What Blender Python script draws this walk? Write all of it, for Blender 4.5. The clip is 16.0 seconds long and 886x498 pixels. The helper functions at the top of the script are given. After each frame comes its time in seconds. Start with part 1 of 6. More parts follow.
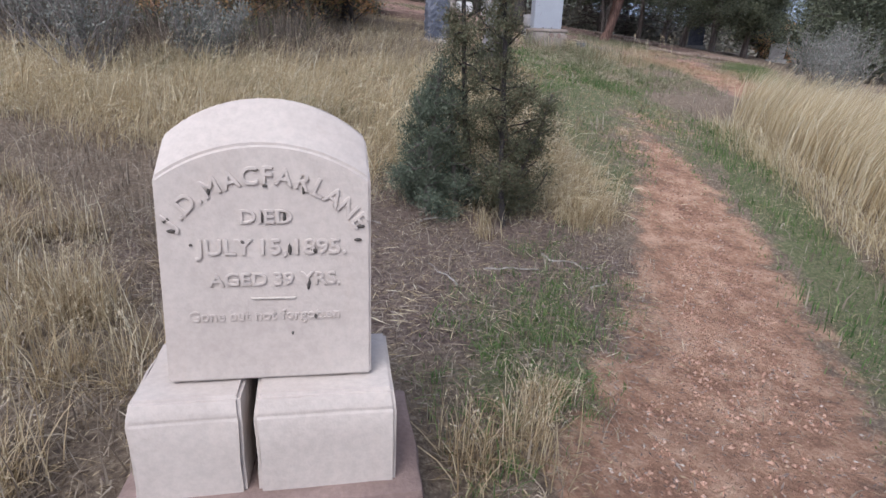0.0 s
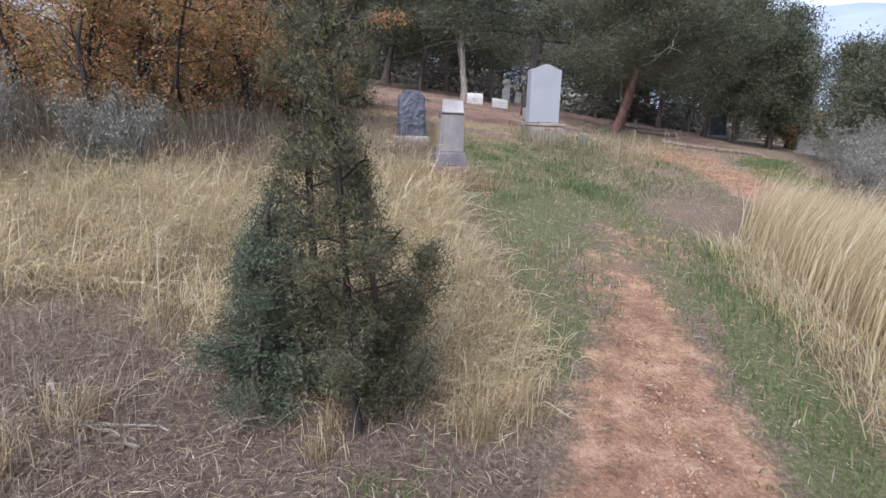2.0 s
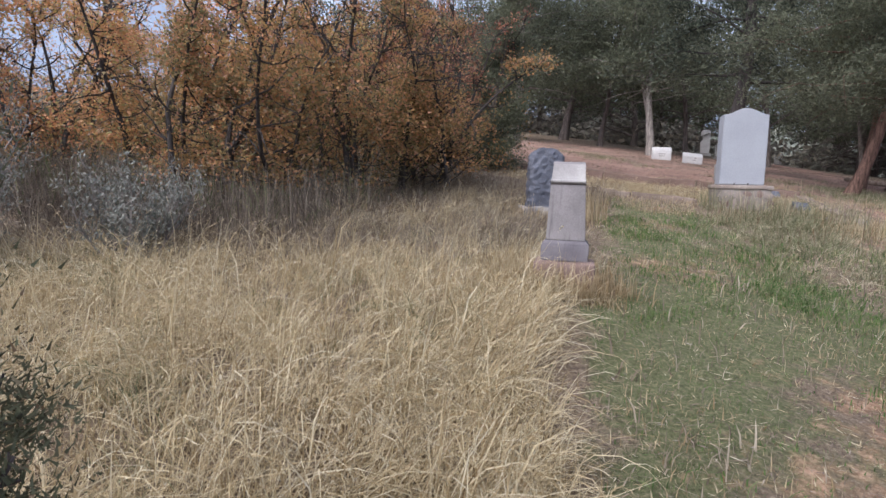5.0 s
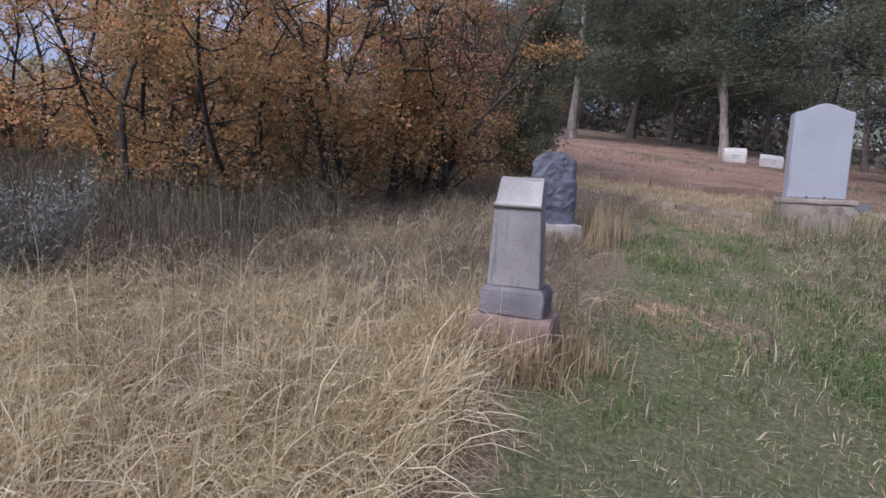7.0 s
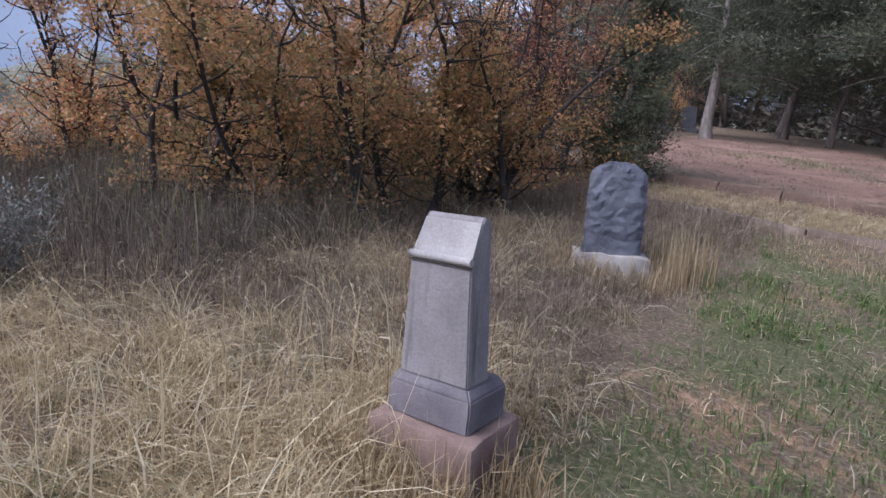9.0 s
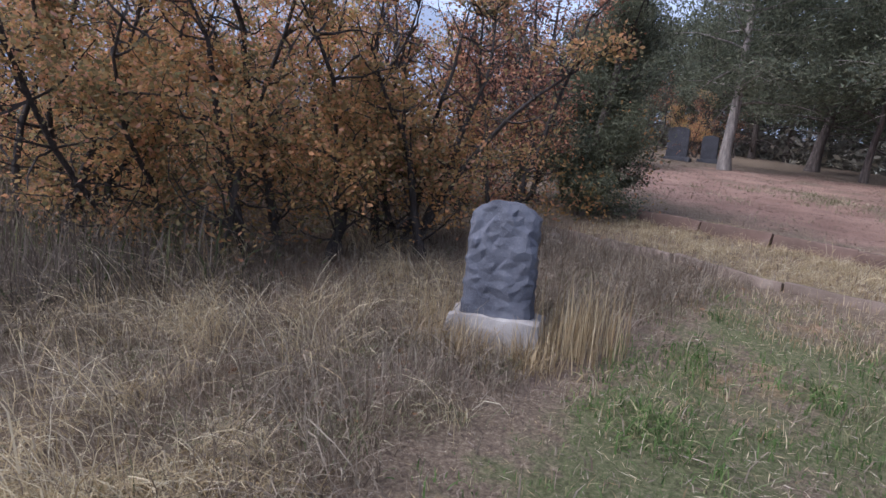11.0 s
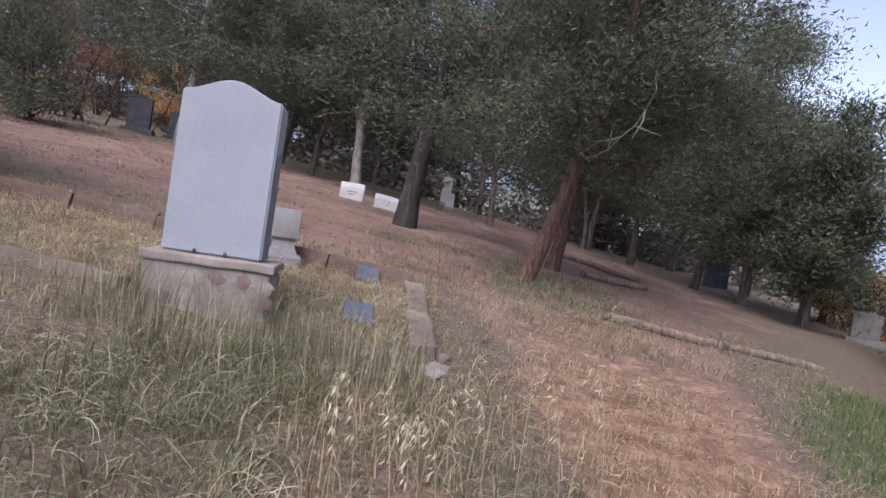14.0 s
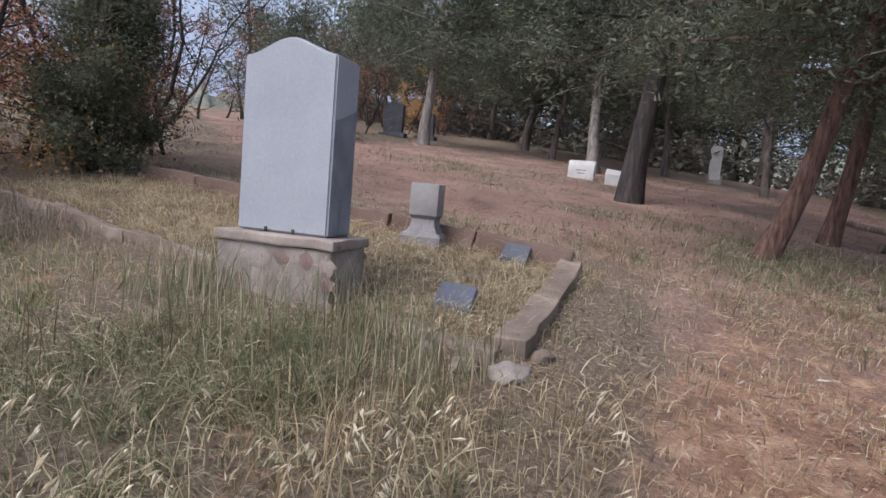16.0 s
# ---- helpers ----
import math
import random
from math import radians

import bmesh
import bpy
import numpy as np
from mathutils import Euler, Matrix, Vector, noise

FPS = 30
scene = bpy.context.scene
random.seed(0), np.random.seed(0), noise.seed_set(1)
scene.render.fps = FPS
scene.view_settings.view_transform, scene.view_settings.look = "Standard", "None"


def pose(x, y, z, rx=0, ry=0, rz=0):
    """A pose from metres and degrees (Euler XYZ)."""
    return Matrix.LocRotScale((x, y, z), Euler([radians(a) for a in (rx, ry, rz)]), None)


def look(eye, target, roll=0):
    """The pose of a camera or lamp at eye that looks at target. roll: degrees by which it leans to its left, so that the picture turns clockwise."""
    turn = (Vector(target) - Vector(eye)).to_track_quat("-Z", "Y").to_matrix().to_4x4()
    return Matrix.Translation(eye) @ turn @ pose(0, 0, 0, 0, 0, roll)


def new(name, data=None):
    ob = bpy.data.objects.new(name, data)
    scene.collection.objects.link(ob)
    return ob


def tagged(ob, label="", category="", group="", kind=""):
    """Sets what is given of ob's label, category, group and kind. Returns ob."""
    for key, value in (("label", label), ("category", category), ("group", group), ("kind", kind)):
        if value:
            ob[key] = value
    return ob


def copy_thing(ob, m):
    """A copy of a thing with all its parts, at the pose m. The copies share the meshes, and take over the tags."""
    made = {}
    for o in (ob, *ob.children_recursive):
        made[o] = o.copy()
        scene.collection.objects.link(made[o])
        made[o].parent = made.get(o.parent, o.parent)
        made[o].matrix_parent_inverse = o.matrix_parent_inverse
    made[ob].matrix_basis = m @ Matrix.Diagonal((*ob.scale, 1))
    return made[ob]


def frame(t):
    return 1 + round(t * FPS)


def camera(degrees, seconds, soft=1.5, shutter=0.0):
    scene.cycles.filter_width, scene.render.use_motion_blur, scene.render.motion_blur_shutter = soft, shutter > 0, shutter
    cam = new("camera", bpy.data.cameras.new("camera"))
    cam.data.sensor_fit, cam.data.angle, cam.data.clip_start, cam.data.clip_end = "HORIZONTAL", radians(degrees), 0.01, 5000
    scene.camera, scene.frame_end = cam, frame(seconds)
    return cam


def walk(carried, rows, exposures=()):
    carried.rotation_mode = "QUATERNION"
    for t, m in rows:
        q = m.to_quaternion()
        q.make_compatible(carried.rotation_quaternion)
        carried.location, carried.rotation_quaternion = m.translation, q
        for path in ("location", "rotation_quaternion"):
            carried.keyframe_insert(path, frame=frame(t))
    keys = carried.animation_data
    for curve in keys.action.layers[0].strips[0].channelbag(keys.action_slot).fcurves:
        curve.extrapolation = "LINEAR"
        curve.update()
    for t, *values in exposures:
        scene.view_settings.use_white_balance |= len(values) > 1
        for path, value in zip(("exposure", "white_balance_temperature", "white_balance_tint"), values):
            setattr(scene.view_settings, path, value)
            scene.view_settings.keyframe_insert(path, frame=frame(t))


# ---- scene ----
cam = camera(74.8, 16.0)
EXPOSURES = [(0.0, 1.13, 6000, 12), (2.5, 1.45, 6200, 12), (4.5, 1.45, 6250, 12), (5.0, 1.36, 6300, 13), (8.0, 1.1, 5900, 18), (10.5, 1.25, 5900, 16), (12.0, 1.0, 6050, 17), (13.5, 1.2, 6100, 17), (16.0, 1.17, 6300, 13)]
PATH = [
    (0, (0.11, -0.36, 1.468), (0.048, 1.537, 0.837), 2.5),
    (0.5, (0.297, -0.098, 1.505), (0.227, 1.814, 0.921), 2.6),
    (1, (0.529, 0.267, 1.548), (0.453, 2.185, 0.985), 2.3),
    (1.5, (0.717, 0.729, 1.606), (0.648, 2.664, 1.104), 2.3),
    (2, (1.019, 1.14, 1.733), (0.828, 3.096, 1.361), 2.4),
    (2.5, (1.09, 1.584, 1.747), (0.724, 3.531, 1.472), 2.4),
    (3, (1.171, 1.904, 1.801), (0.586, 3.803, 1.57), 2.1),
    (3.5, (1.26, 2.321, 1.843), (0.555, 4.181, 1.636), 1.6),
    (4, (1.206, 2.728, 1.894), (0.484, 4.583, 1.694), 2.2),
    (4.5, (1.264, 3.175, 1.898), (0.475, 4.999, 1.672), 2.0),
    (5, (1.382, 3.501, 1.961), (0.556, 5.31, 1.749), 2.0),
    (7.5, (1.711, 5.416, 2.198), (0.625, 7.08, 1.963), 3.2),
    (8, (1.659, 5.778, 2.269), (0.509, 7.397, 2.034), 3.5),
    (8.2, (1.683, 5.887, 2.297), (0.469, 7.455, 2.04), 3.7),
    (10.3, (1.887, 7.46, 2.459), (0.412, 8.788, 2.212), 5.0),
    (10.5, (1.886, 7.615, 2.502), (0.408, 8.943, 2.266), 5.1),
    (11, (1.999, 7.966, 2.527), (0.51, 9.287, 2.325), 5.5),
    (11.5, (2.26, 8.377, 2.516), (1.019, 9.939, 2.375), 5.8),
    (12, (2.502, 8.847, 2.488), (1.709, 10.683, 2.52), 7.9),
    (12.5, (2.835, 9.204, 2.505), (2.214, 11.104, 2.559), 9.1),
    (13, (3.08, 9.542, 2.455), (2.66, 11.497, 2.519), 9.7),
    (13.5, (3.352, 9.811, 2.488), (3.079, 11.793, 2.477), 9.3),
    (14, (3.707, 10.06, 2.518), (3.519, 12.051, 2.483), 9.1),
    (14.5, (4.004, 10.372, 2.437), (3.869, 12.365, 2.343), 8.7),
    (15, (4.327, 10.635, 2.388), (4.037, 12.608, 2.234), 8.1),
    (15.5, (4.472, 10.966, 2.414), (3.758, 12.825, 2.226), 6.0),
    (16, (4.583, 11.318, 2.489), (3.518, 13.0, 2.301), 5.2),
]
walk(cam, [(t, look(eye, target, roll)) for t, eye, target, roll in PATH], EXPOSURES)

# ---------------------------------------------------------------- world and light
world = bpy.data.worlds.new("overcast_sky")
scene.world = world
world.use_nodes = True
_wn = world.node_tree
_sky = _wn.nodes.new("ShaderNodeTexSky")
_sky.sky_type = "NISHITA"
_sky.sun_disc = False
_sky.sun_elevation, _sky.sun_rotation = radians(48), radians(200)
_sky.altitude, _sky.air_density, _sky.dust_density, _sky.ozone_density = 1800, 0.8, 6.0, 0.6
_bg = _wn.nodes["Background"]
_bg.inputs["Strength"].default_value = 0.15
_hs = _wn.nodes.new("ShaderNodeHueSaturation")
_hs.inputs["Saturation"].default_value = 0.6
_wn.links.new(_sky.outputs["Color"], _hs.inputs["Color"])
_wn.links.new(_hs.outputs["Color"], _bg.inputs["Color"])

sun_data = bpy.data.lights.new("sun", "SUN")
sun_data.energy, sun_data.angle, sun_data.color = 1.2, radians(40), (1.0, 0.97, 0.94)
sun = new("sun", sun_data)
sun.matrix_world = look((0, 0, 30), (8, 22, 0))

# ---------------------------------------------------------------- materials


def ramp(nt, stops, interp="LINEAR"):
    n = nt.nodes.new("ShaderNodeValToRGB")
    n.color_ramp.interpolation = interp
    e = n.color_ramp.elements
    while len(e) < len(stops):
        e.new(0.5)
    for el, (p, c) in zip(e, stops):
        el.position, el.color = p, (*c, 1)
    return n


def mix(nt, fac, a, b, blend="MIX"):
    n = nt.nodes.new("ShaderNodeMix")
    n.data_type, n.blend_type = "RGBA", blend
    for sock, v in ((n.inputs[0], fac), (n.inputs[6], a), (n.inputs[7], b)):
        if isinstance(v, bpy.types.NodeSocket):
            nt.links.new(v, sock)
        elif isinstance(v, tuple):
            sock.default_value = (*v, 1)
        else:
            sock.default_value = v
    return n.outputs[2]


def noise_node(nt, scale, detail=4.0, rough=0.6, coord=None):
    n = nt.nodes.new("ShaderNodeTexNoise")
    n.inputs["Scale"].default_value, n.inputs["Detail"].default_value, n.inputs["Roughness"].default_value = scale, detail, rough
    if coord is not None:
        nt.links.new(coord, n.inputs["Vector"])
    return n.outputs["Fac"]


def math_node(nt, op, a, b=0.0, clamp=False):
    n = nt.nodes.new("ShaderNodeMath")
    n.operation, n.use_clamp = op, clamp
    for i, v in enumerate((a, b)):
        if isinstance(v, bpy.types.NodeSocket):
            nt.links.new(v, n.inputs[i])
        else:
            n.inputs[i].default_value = v
    return n.outputs[0]


def material(name, rough=0.85):
    m = bpy.data.materials.new(name)
    m.use_nodes = True
    b = m.node_tree.nodes["Principled BSDF"]
    b.inputs["Roughness"].default_value = rough
    b.inputs["Specular IOR Level"].default_value = 0.25
    return m, m.node_tree, b


def bump(nt, b, height, strength=0.3, dist=0.01):
    n = nt.nodes.new("ShaderNodeBump")
    n.inputs["Strength"].default_value, n.inputs["Distance"].default_value = strength, dist
    nt.links.new(height, n.inputs["Height"])
    nt.links.new(n.outputs["Normal"], b.inputs["Normal"])


def object_coord(nt):
    return nt.nodes.new("ShaderNodeTexCoord").outputs["Object"]


def island_leaf(name, stops, rough=0.8, patch=0.0, patch_color=(0, 0, 0), patch_scale=0.7, trans=0.0):
    """Leaves, needles or blades joined in one mesh: each island takes its own colour."""
    m, nt, b = material(name, rough)
    r = nt.nodes.new("ShaderNodeNewGeometry").outputs["Random Per Island"]
    c = ramp(nt, stops)
    nt.links.new(r, c.inputs["Fac"])
    out = c.outputs["Color"]
    if patch:
        pos = nt.nodes.new("ShaderNodeNewGeometry").outputs["Position"]
        f = noise_node(nt, patch_scale, 3, 0.6, pos)
        f = math_node(nt, "MULTIPLY", math_node(nt, "SUBTRACT", f, 0.45), 5.0 * patch, True)
        out = mix(nt, f, out, patch_color)
    nt.links.new(out, b.inputs["Base Color"])
    b.inputs["Specular IOR Level"].default_value = 0.15
    if trans:
        t = nt.nodes.new("ShaderNodeBsdfTranslucent")
        nt.links.new(out, t.inputs["Color"])
        s = nt.nodes.new("ShaderNodeMixShader")
        s.inputs[0].default_value = trans
        nt.links.new(b.outputs[0], s.inputs[1])
        nt.links.new(t.outputs[0], s.inputs[2])
        nt.links.new(s.outputs[0], nt.nodes["Material Output"].inputs["Surface"])
    return m


def stone(name, base, dark, light=None, scale=9.0, rough=0.75, relief=0.25, streak=0.0, speck=None, streak_color=(0.05, 0.05, 0.055), lichen=None, grain=1.0):
    m, nt, b = material(name, rough)
    co = object_coord(nt)
    big, fine = noise_node(nt, scale * 0.35, 4, 0.6, co), noise_node(nt, scale * 9, 3, 0.7, co)
    c = ramp(nt, [(0.3, dark), (0.62, base), (0.8, light or base)])
    nt.links.new(big, c.inputs["Fac"])
    out = c.outputs["Color"]
    lo, hi = 1 - 0.14 * grain, 1 + 0.06 * grain
    g = ramp(nt, [(0.35, (lo, lo, lo)), (0.65, (hi, hi, hi))])
    nt.links.new(fine, g.inputs["Fac"])
    out = mix(nt, 1.0, out, g.outputs["Color"], "MULTIPLY")
    if streak:
        mp = nt.nodes.new("ShaderNodeMapping")
        mp.inputs["Scale"].default_value = (26, 26, 2.2)
        nt.links.new(co, mp.inputs["Vector"])
        s = noise_node(nt, 1.0, 3, 0.6, mp.outputs["Vector"])
        s = math_node(nt, "MULTIPLY", math_node(nt, "SUBTRACT", s, 0.56), 5.0, True)
        s = math_node(nt, "MULTIPLY", s, streak)
        out = mix(nt, s, out, streak_color)
    if speck:
        v = nt.nodes.new("ShaderNodeTexVoronoi")
        v.inputs["Scale"].default_value = 140
        nt.links.new(co, v.inputs["Vector"])
        s = math_node(nt, "LESS_THAN", v.outputs["Distance"], 0.28)
        out = mix(nt, math_node(nt, "MULTIPLY", s, 0.5), out, speck)
    if lichen:
        s = noise_node(nt, 14, 2, 0.5, co)
        s = math_node(nt, "MULTIPLY", math_node(nt, "SUBTRACT", s, 0.68), 20.0, True)
        out = mix(nt, math_node(nt, "MULTIPLY", s, 0.7), out, lichen)
    nt.links.new(out, b.inputs["Base Color"])
    h = math_node(nt, "ADD", math_node(nt, "MULTIPLY", big, 1.5), fine)
    bump(nt, b, h, relief, 0.006)
    return m


def bark(name, a, c, scale=14):
    m, nt, b = material(name, 0.9)
    co = object_coord(nt)
    mp = nt.nodes.new("ShaderNodeMapping")
    mp.inputs["Scale"].default_value = (scale, scale, scale * 0.13)
    nt.links.new(co, mp.inputs["Vector"])
    n = noise_node(nt, 1.0, 6, 0.7, mp.outputs["Vector"])
    r = ramp(nt, [(0.33, a), (0.52, tuple(0.5 * (p + q) for p, q in zip(a, c))), (0.68, c)])
    nt.links.new(n, r.inputs["Fac"])
    nt.links.new(r.outputs["Color"], b.inputs["Base Color"])
    bump(nt, b, n, 1.0, 0.03)
    return m


M_TABLET = stone("cream_marble", (0.50, 0.44, 0.395), (0.42, 0.36, 0.32), (0.55, 0.52, 0.50), 5, 0.7, 0.3, 0.2, streak_color=(0.5, 0.41, 0.35), grain=0.6)
M_LETTER = stone("worn_letter_marble", (0.56, 0.50, 0.445), (0.42, 0.37, 0.32), (0.6, 0.56, 0.51), 14, 0.8, 0.4)
M_STAIN = stone("black_grime", (0.10, 0.085, 0.075), (0.05, 0.045, 0.04), None, 20, 0.9, 0.4)
M_GREY = stone("weathered_grey_marble", (0.29, 0.27, 0.275), (0.20, 0.185, 0.19), (0.38, 0.36, 0.355), 10, 0.8, 0.4, 0.75, streak_color=(0.09, 0.085, 0.09))
M_GREYCAP = stone("pale_grey_marble", (0.36, 0.345, 0.34), (0.25, 0.235, 0.235), (0.43, 0.41, 0.40), 12, 0.8, 0.4, 0.3, streak_color=(0.2, 0.19, 0.19))
M_PLINTH = stone("dark_streaked_marble", (0.20, 0.185, 0.20), (0.12, 0.11, 0.125), (0.34, 0.32, 0.32), 12, 0.8, 0.4, 0.5, streak_color=(0.06, 0.055, 0.06))
M_PINK = stone("pink_sandstone", (0.27, 0.195, 0.17), (0.16, 0.11, 0.095), (0.37, 0.30, 0.265), 10, 0.9, 0.6)
M_GRANITE = stone("blue_grey_granite", (0.125, 0.133, 0.165), (0.06, 0.065, 0.085), (0.20, 0.21, 0.245), 14, 0.6, 1.0, speck=(0.25, 0.26, 0.29))
M_GRANBASE = stone("pale_granite", (0.36, 0.34, 0.325), (0.24, 0.22, 0.21), (0.45, 0.43, 0.41), 14, 0.85, 0.7, speck=(0.2, 0.2, 0.2))
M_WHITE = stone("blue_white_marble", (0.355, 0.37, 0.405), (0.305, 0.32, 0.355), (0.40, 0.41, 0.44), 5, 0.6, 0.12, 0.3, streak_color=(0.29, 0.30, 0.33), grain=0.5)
M_WHITESIDE = stone("streaked_grey_marble", (0.27, 0.28, 0.315), (0.16, 0.17, 0.195), (0.36, 0.37, 0.4), 8, 0.7, 0.3, 0.6, streak_color=(0.12, 0.12, 0.14))
M_CONCRETE = stone("old_concrete", (0.35, 0.295, 0.26), (0.20, 0.155, 0.135), (0.50, 0.45, 0.405), 8, 0.9, 0.8, lichen=(0.12, 0.09, 0.07))
M_MORTAR = stone("pale_mortar", (0.33, 0.29, 0.26), (0.19, 0.16, 0.14), None, 12, 0.95, 0.9)
M_RUBBLE = stone("red_rubble", (0.21, 0.14, 0.115), (0.12, 0.085, 0.07), (0.31, 0.24, 0.205), 12, 0.9, 0.8)
M_DARKPOL = stone("dark_polished_granite", (0.08, 0.082, 0.098), (0.045, 0.047, 0.058), (0.15, 0.153, 0.17), 10, 0.5, 0.1, speck=(0.2, 0.2, 0.22))
M_KERB = stone("stained_old_concrete", (0.25, 0.195, 0.16), (0.13, 0.10, 0.08), (0.36, 0.30, 0.25), 11, 0.95, 1.0, lichen=(0.10, 0.075, 0.055))
M_MARKER = stone("white_marker_marble", (0.62, 0.61, 0.60), (0.5, 0.485, 0.475), (0.68, 0.67, 0.66), 9, 0.75, 0.3, 0.25, streak_color=(0.4, 0.38, 0.36))
M_BARK = bark("juniper_bark", (0.045, 0.035, 0.032), (0.21, 0.175, 0.16))
M_BARKPALE = bark("grey_juniper_bark", (0.10, 0.085, 0.08), (0.37, 0.33, 0.30))
M_BARKRED = bark("shaggy_red_bark", (0.04, 0.022, 0.018), (0.25, 0.15, 0.115), 22)
M_BARKDARK = bark("dark_pine_bark", (0.018, 0.016, 0.016), (0.085, 0.072, 0.068))
M_OAKBARK = bark("oak_bark", (0.022, 0.018, 0.016), (0.10, 0.085, 0.078), 24)
M_DEAD = bark("bleached_dead_wood", (0.26, 0.23, 0.21), (0.52, 0.48, 0.44), 20)
M_LOG = bark("weathered_log", (0.10, 0.07, 0.055), (0.34, 0.26, 0.21), 20)

M_JUNIPER = island_leaf("juniper_foliage", [(0, (0.05, 0.058, 0.044)), (0.4, (0.115, 0.13, 0.09)), (0.75, (0.16, 0.175, 0.12)), (1, (0.22, 0.22, 0.16))], 0.85, 0.45, (0.165, 0.17, 0.10), 1.1, 0.35)
M_JUNBLUE = island_leaf("blue_green_juniper_foliage", [(0, (0.06, 0.078, 0.056)), (0.6, (0.115, 0.14, 0.10)), (1, (0.21, 0.225, 0.17))], 0.85, 0.3, (0.12, 0.13, 0.08), 3.0, 0.2)
M_JUNBROWN = island_leaf("browned_juniper_foliage", [(0, (0.08, 0.07, 0.045)), (0.5, (0.135, 0.14, 0.085)), (0.85, (0.19, 0.19, 0.12)), (1, (0.27, 0.18, 0.12))], 0.9, 0.3, (0.13, 0.155, 0.105), 2.0, 0.35)
M_PINE = island_leaf("dark_pine_foliage", [(0, (0.035, 0.042, 0.034)), (0.6, (0.07, 0.085, 0.062)), (1, (0.13, 0.145, 0.10))], 0.85)
M_BRUSH = island_leaf("grey_brown_brush", [(0, (0.14, 0.13, 0.115)), (0.5, (0.25, 0.235, 0.205)), (0.85, (0.34, 0.31, 0.26)), (1, (0.44, 0.39, 0.31))], 0.9, 0.3, (0.12, 0.145, 0.10), 0.25, 0.3)
OAK_ORANGE = [(0, (0.30, 0.16, 0.10)), (0.2, (0.55, 0.25, 0.13)), (0.45, (0.72, 0.36, 0.17)), (0.62, (0.72, 0.40, 0.27)), (0.78, (0.64, 0.45, 0.17)), (0.9, (0.42, 0.37, 0.17)), (1, (0.26, 0.28, 0.14))]
OAK_OLIVE = [(0, (0.13, 0.115, 0.065)), (0.3, (0.24, 0.20, 0.10)), (0.5, (0.38, 0.27, 0.12)), (0.7, (0.55, 0.29, 0.15)), (0.85, (0.44, 0.24, 0.17)), (1, (0.20, 0.22, 0.11))]
OAK_RUST = [(0, (0.12, 0.07, 0.06)), (0.4, (0.25, 0.12, 0.09)), (0.7, (0.42, 0.19, 0.12)), (0.9, (0.48, 0.26, 0.15)), (1, (0.2, 0.17, 0.10))]
M_OAK1 = island_leaf("orange_oak_leaves", OAK_ORANGE, 0.7, 0.5, (0.36, 0.31, 0.12), 0.75, 0.5)
M_OAK2 = island_leaf("olive_gold_oak_leaves", OAK_OLIVE, 0.7, 0.45, (0.60, 0.30, 0.10), 0.9, 0.45)
M_OAK3 = island_leaf("rust_oak_leaves", OAK_RUST, 0.75, 0.0, (0, 0, 0), 1, 0.25)
M_SAGE = island_leaf("grey_sage_leaves", [(0, (0.12, 0.125, 0.11)), (0.6, (0.20, 0.21, 0.185)), (1, (0.30, 0.30, 0.265))], 0.9)
M_STRAW = island_leaf("dry_straw", [(0, (0.19, 0.14, 0.08)), (0.35, (0.36, 0.275, 0.165)), (0.7, (0.52, 0.42, 0.27)), (1, (0.66, 0.57, 0.40))], 0.85, 0.2, (0.30, 0.19, 0.095), 1.1, 0.4)
M_STRAWPALE = island_leaf("pale_straw", [(0, (0.33, 0.25, 0.14)), (0.35, (0.52, 0.42, 0.26)), (0.75, (0.66, 0.57, 0.39)), (1, (0.76, 0.70, 0.54))], 0.85, 0.0, (0, 0, 0), 1, 0.4)
M_STRAWGREY = island_leaf("grey_dead_grass", [(0, (0.14, 0.11, 0.085)), (0.4, (0.25, 0.205, 0.16)), (0.8, (0.38, 0.32, 0.25)), (1, (0.50, 0.44, 0.35))], 0.9, 0.2, (0.20, 0.13, 0.09), 1.3, 0.35)
M_STRAWRED = island_leaf("rusty_dead_weeds", [(0, (0.10, 0.065, 0.045)), (0.4, (0.20, 0.13, 0.085)), (0.8, (0.31, 0.21, 0.13)), (1, (0.42, 0.33, 0.22))], 0.9, 0.2, (0.15, 0.13, 0.07), 1.0, 0.35)
M_GREYGREEN = island_leaf("grey_green_grass", [(0, (0.11, 0.125, 0.065)), (0.35, (0.19, 0.205, 0.115)), (0.6, (0.29, 0.285, 0.175)), (0.82, (0.44, 0.39, 0.26)), (1, (0.60, 0.53, 0.39))], 0.85, 0.0, (0, 0, 0), 1, 0.4)
M_GREEN = island_leaf("green_grass", [(0, (0.06, 0.105, 0.035)), (0.4, (0.105, 0.175, 0.055)), (0.7, (0.155, 0.235, 0.08)), (0.86, (0.25, 0.26, 0.13)), (1, (0.42, 0.36, 0.22))], 0.8, 0.2, (0.10, 0.155, 0.075), 1.6, 0.35)
M_WEED = island_leaf("dull_green_weeds", [(0, (0.05, 0.065, 0.03)), (0.5, (0.10, 0.12, 0.055)), (0.85, (0.19, 0.19, 0.10)), (1, (0.32, 0.28, 0.17))], 0.85, 0.0, (0, 0, 0), 1, 0.4)
M_WEEDGREY = island_leaf("grey_brown_dead_weeds", [(0, (0.07, 0.055, 0.045)), (0.5, (0.14, 0.115, 0.095)), (0.85, (0.22, 0.185, 0.15)), (1, (0.34, 0.29, 0.24))], 0.9, 0.3, (0.19, 0.145, 0.11), 1.0, 0.3)
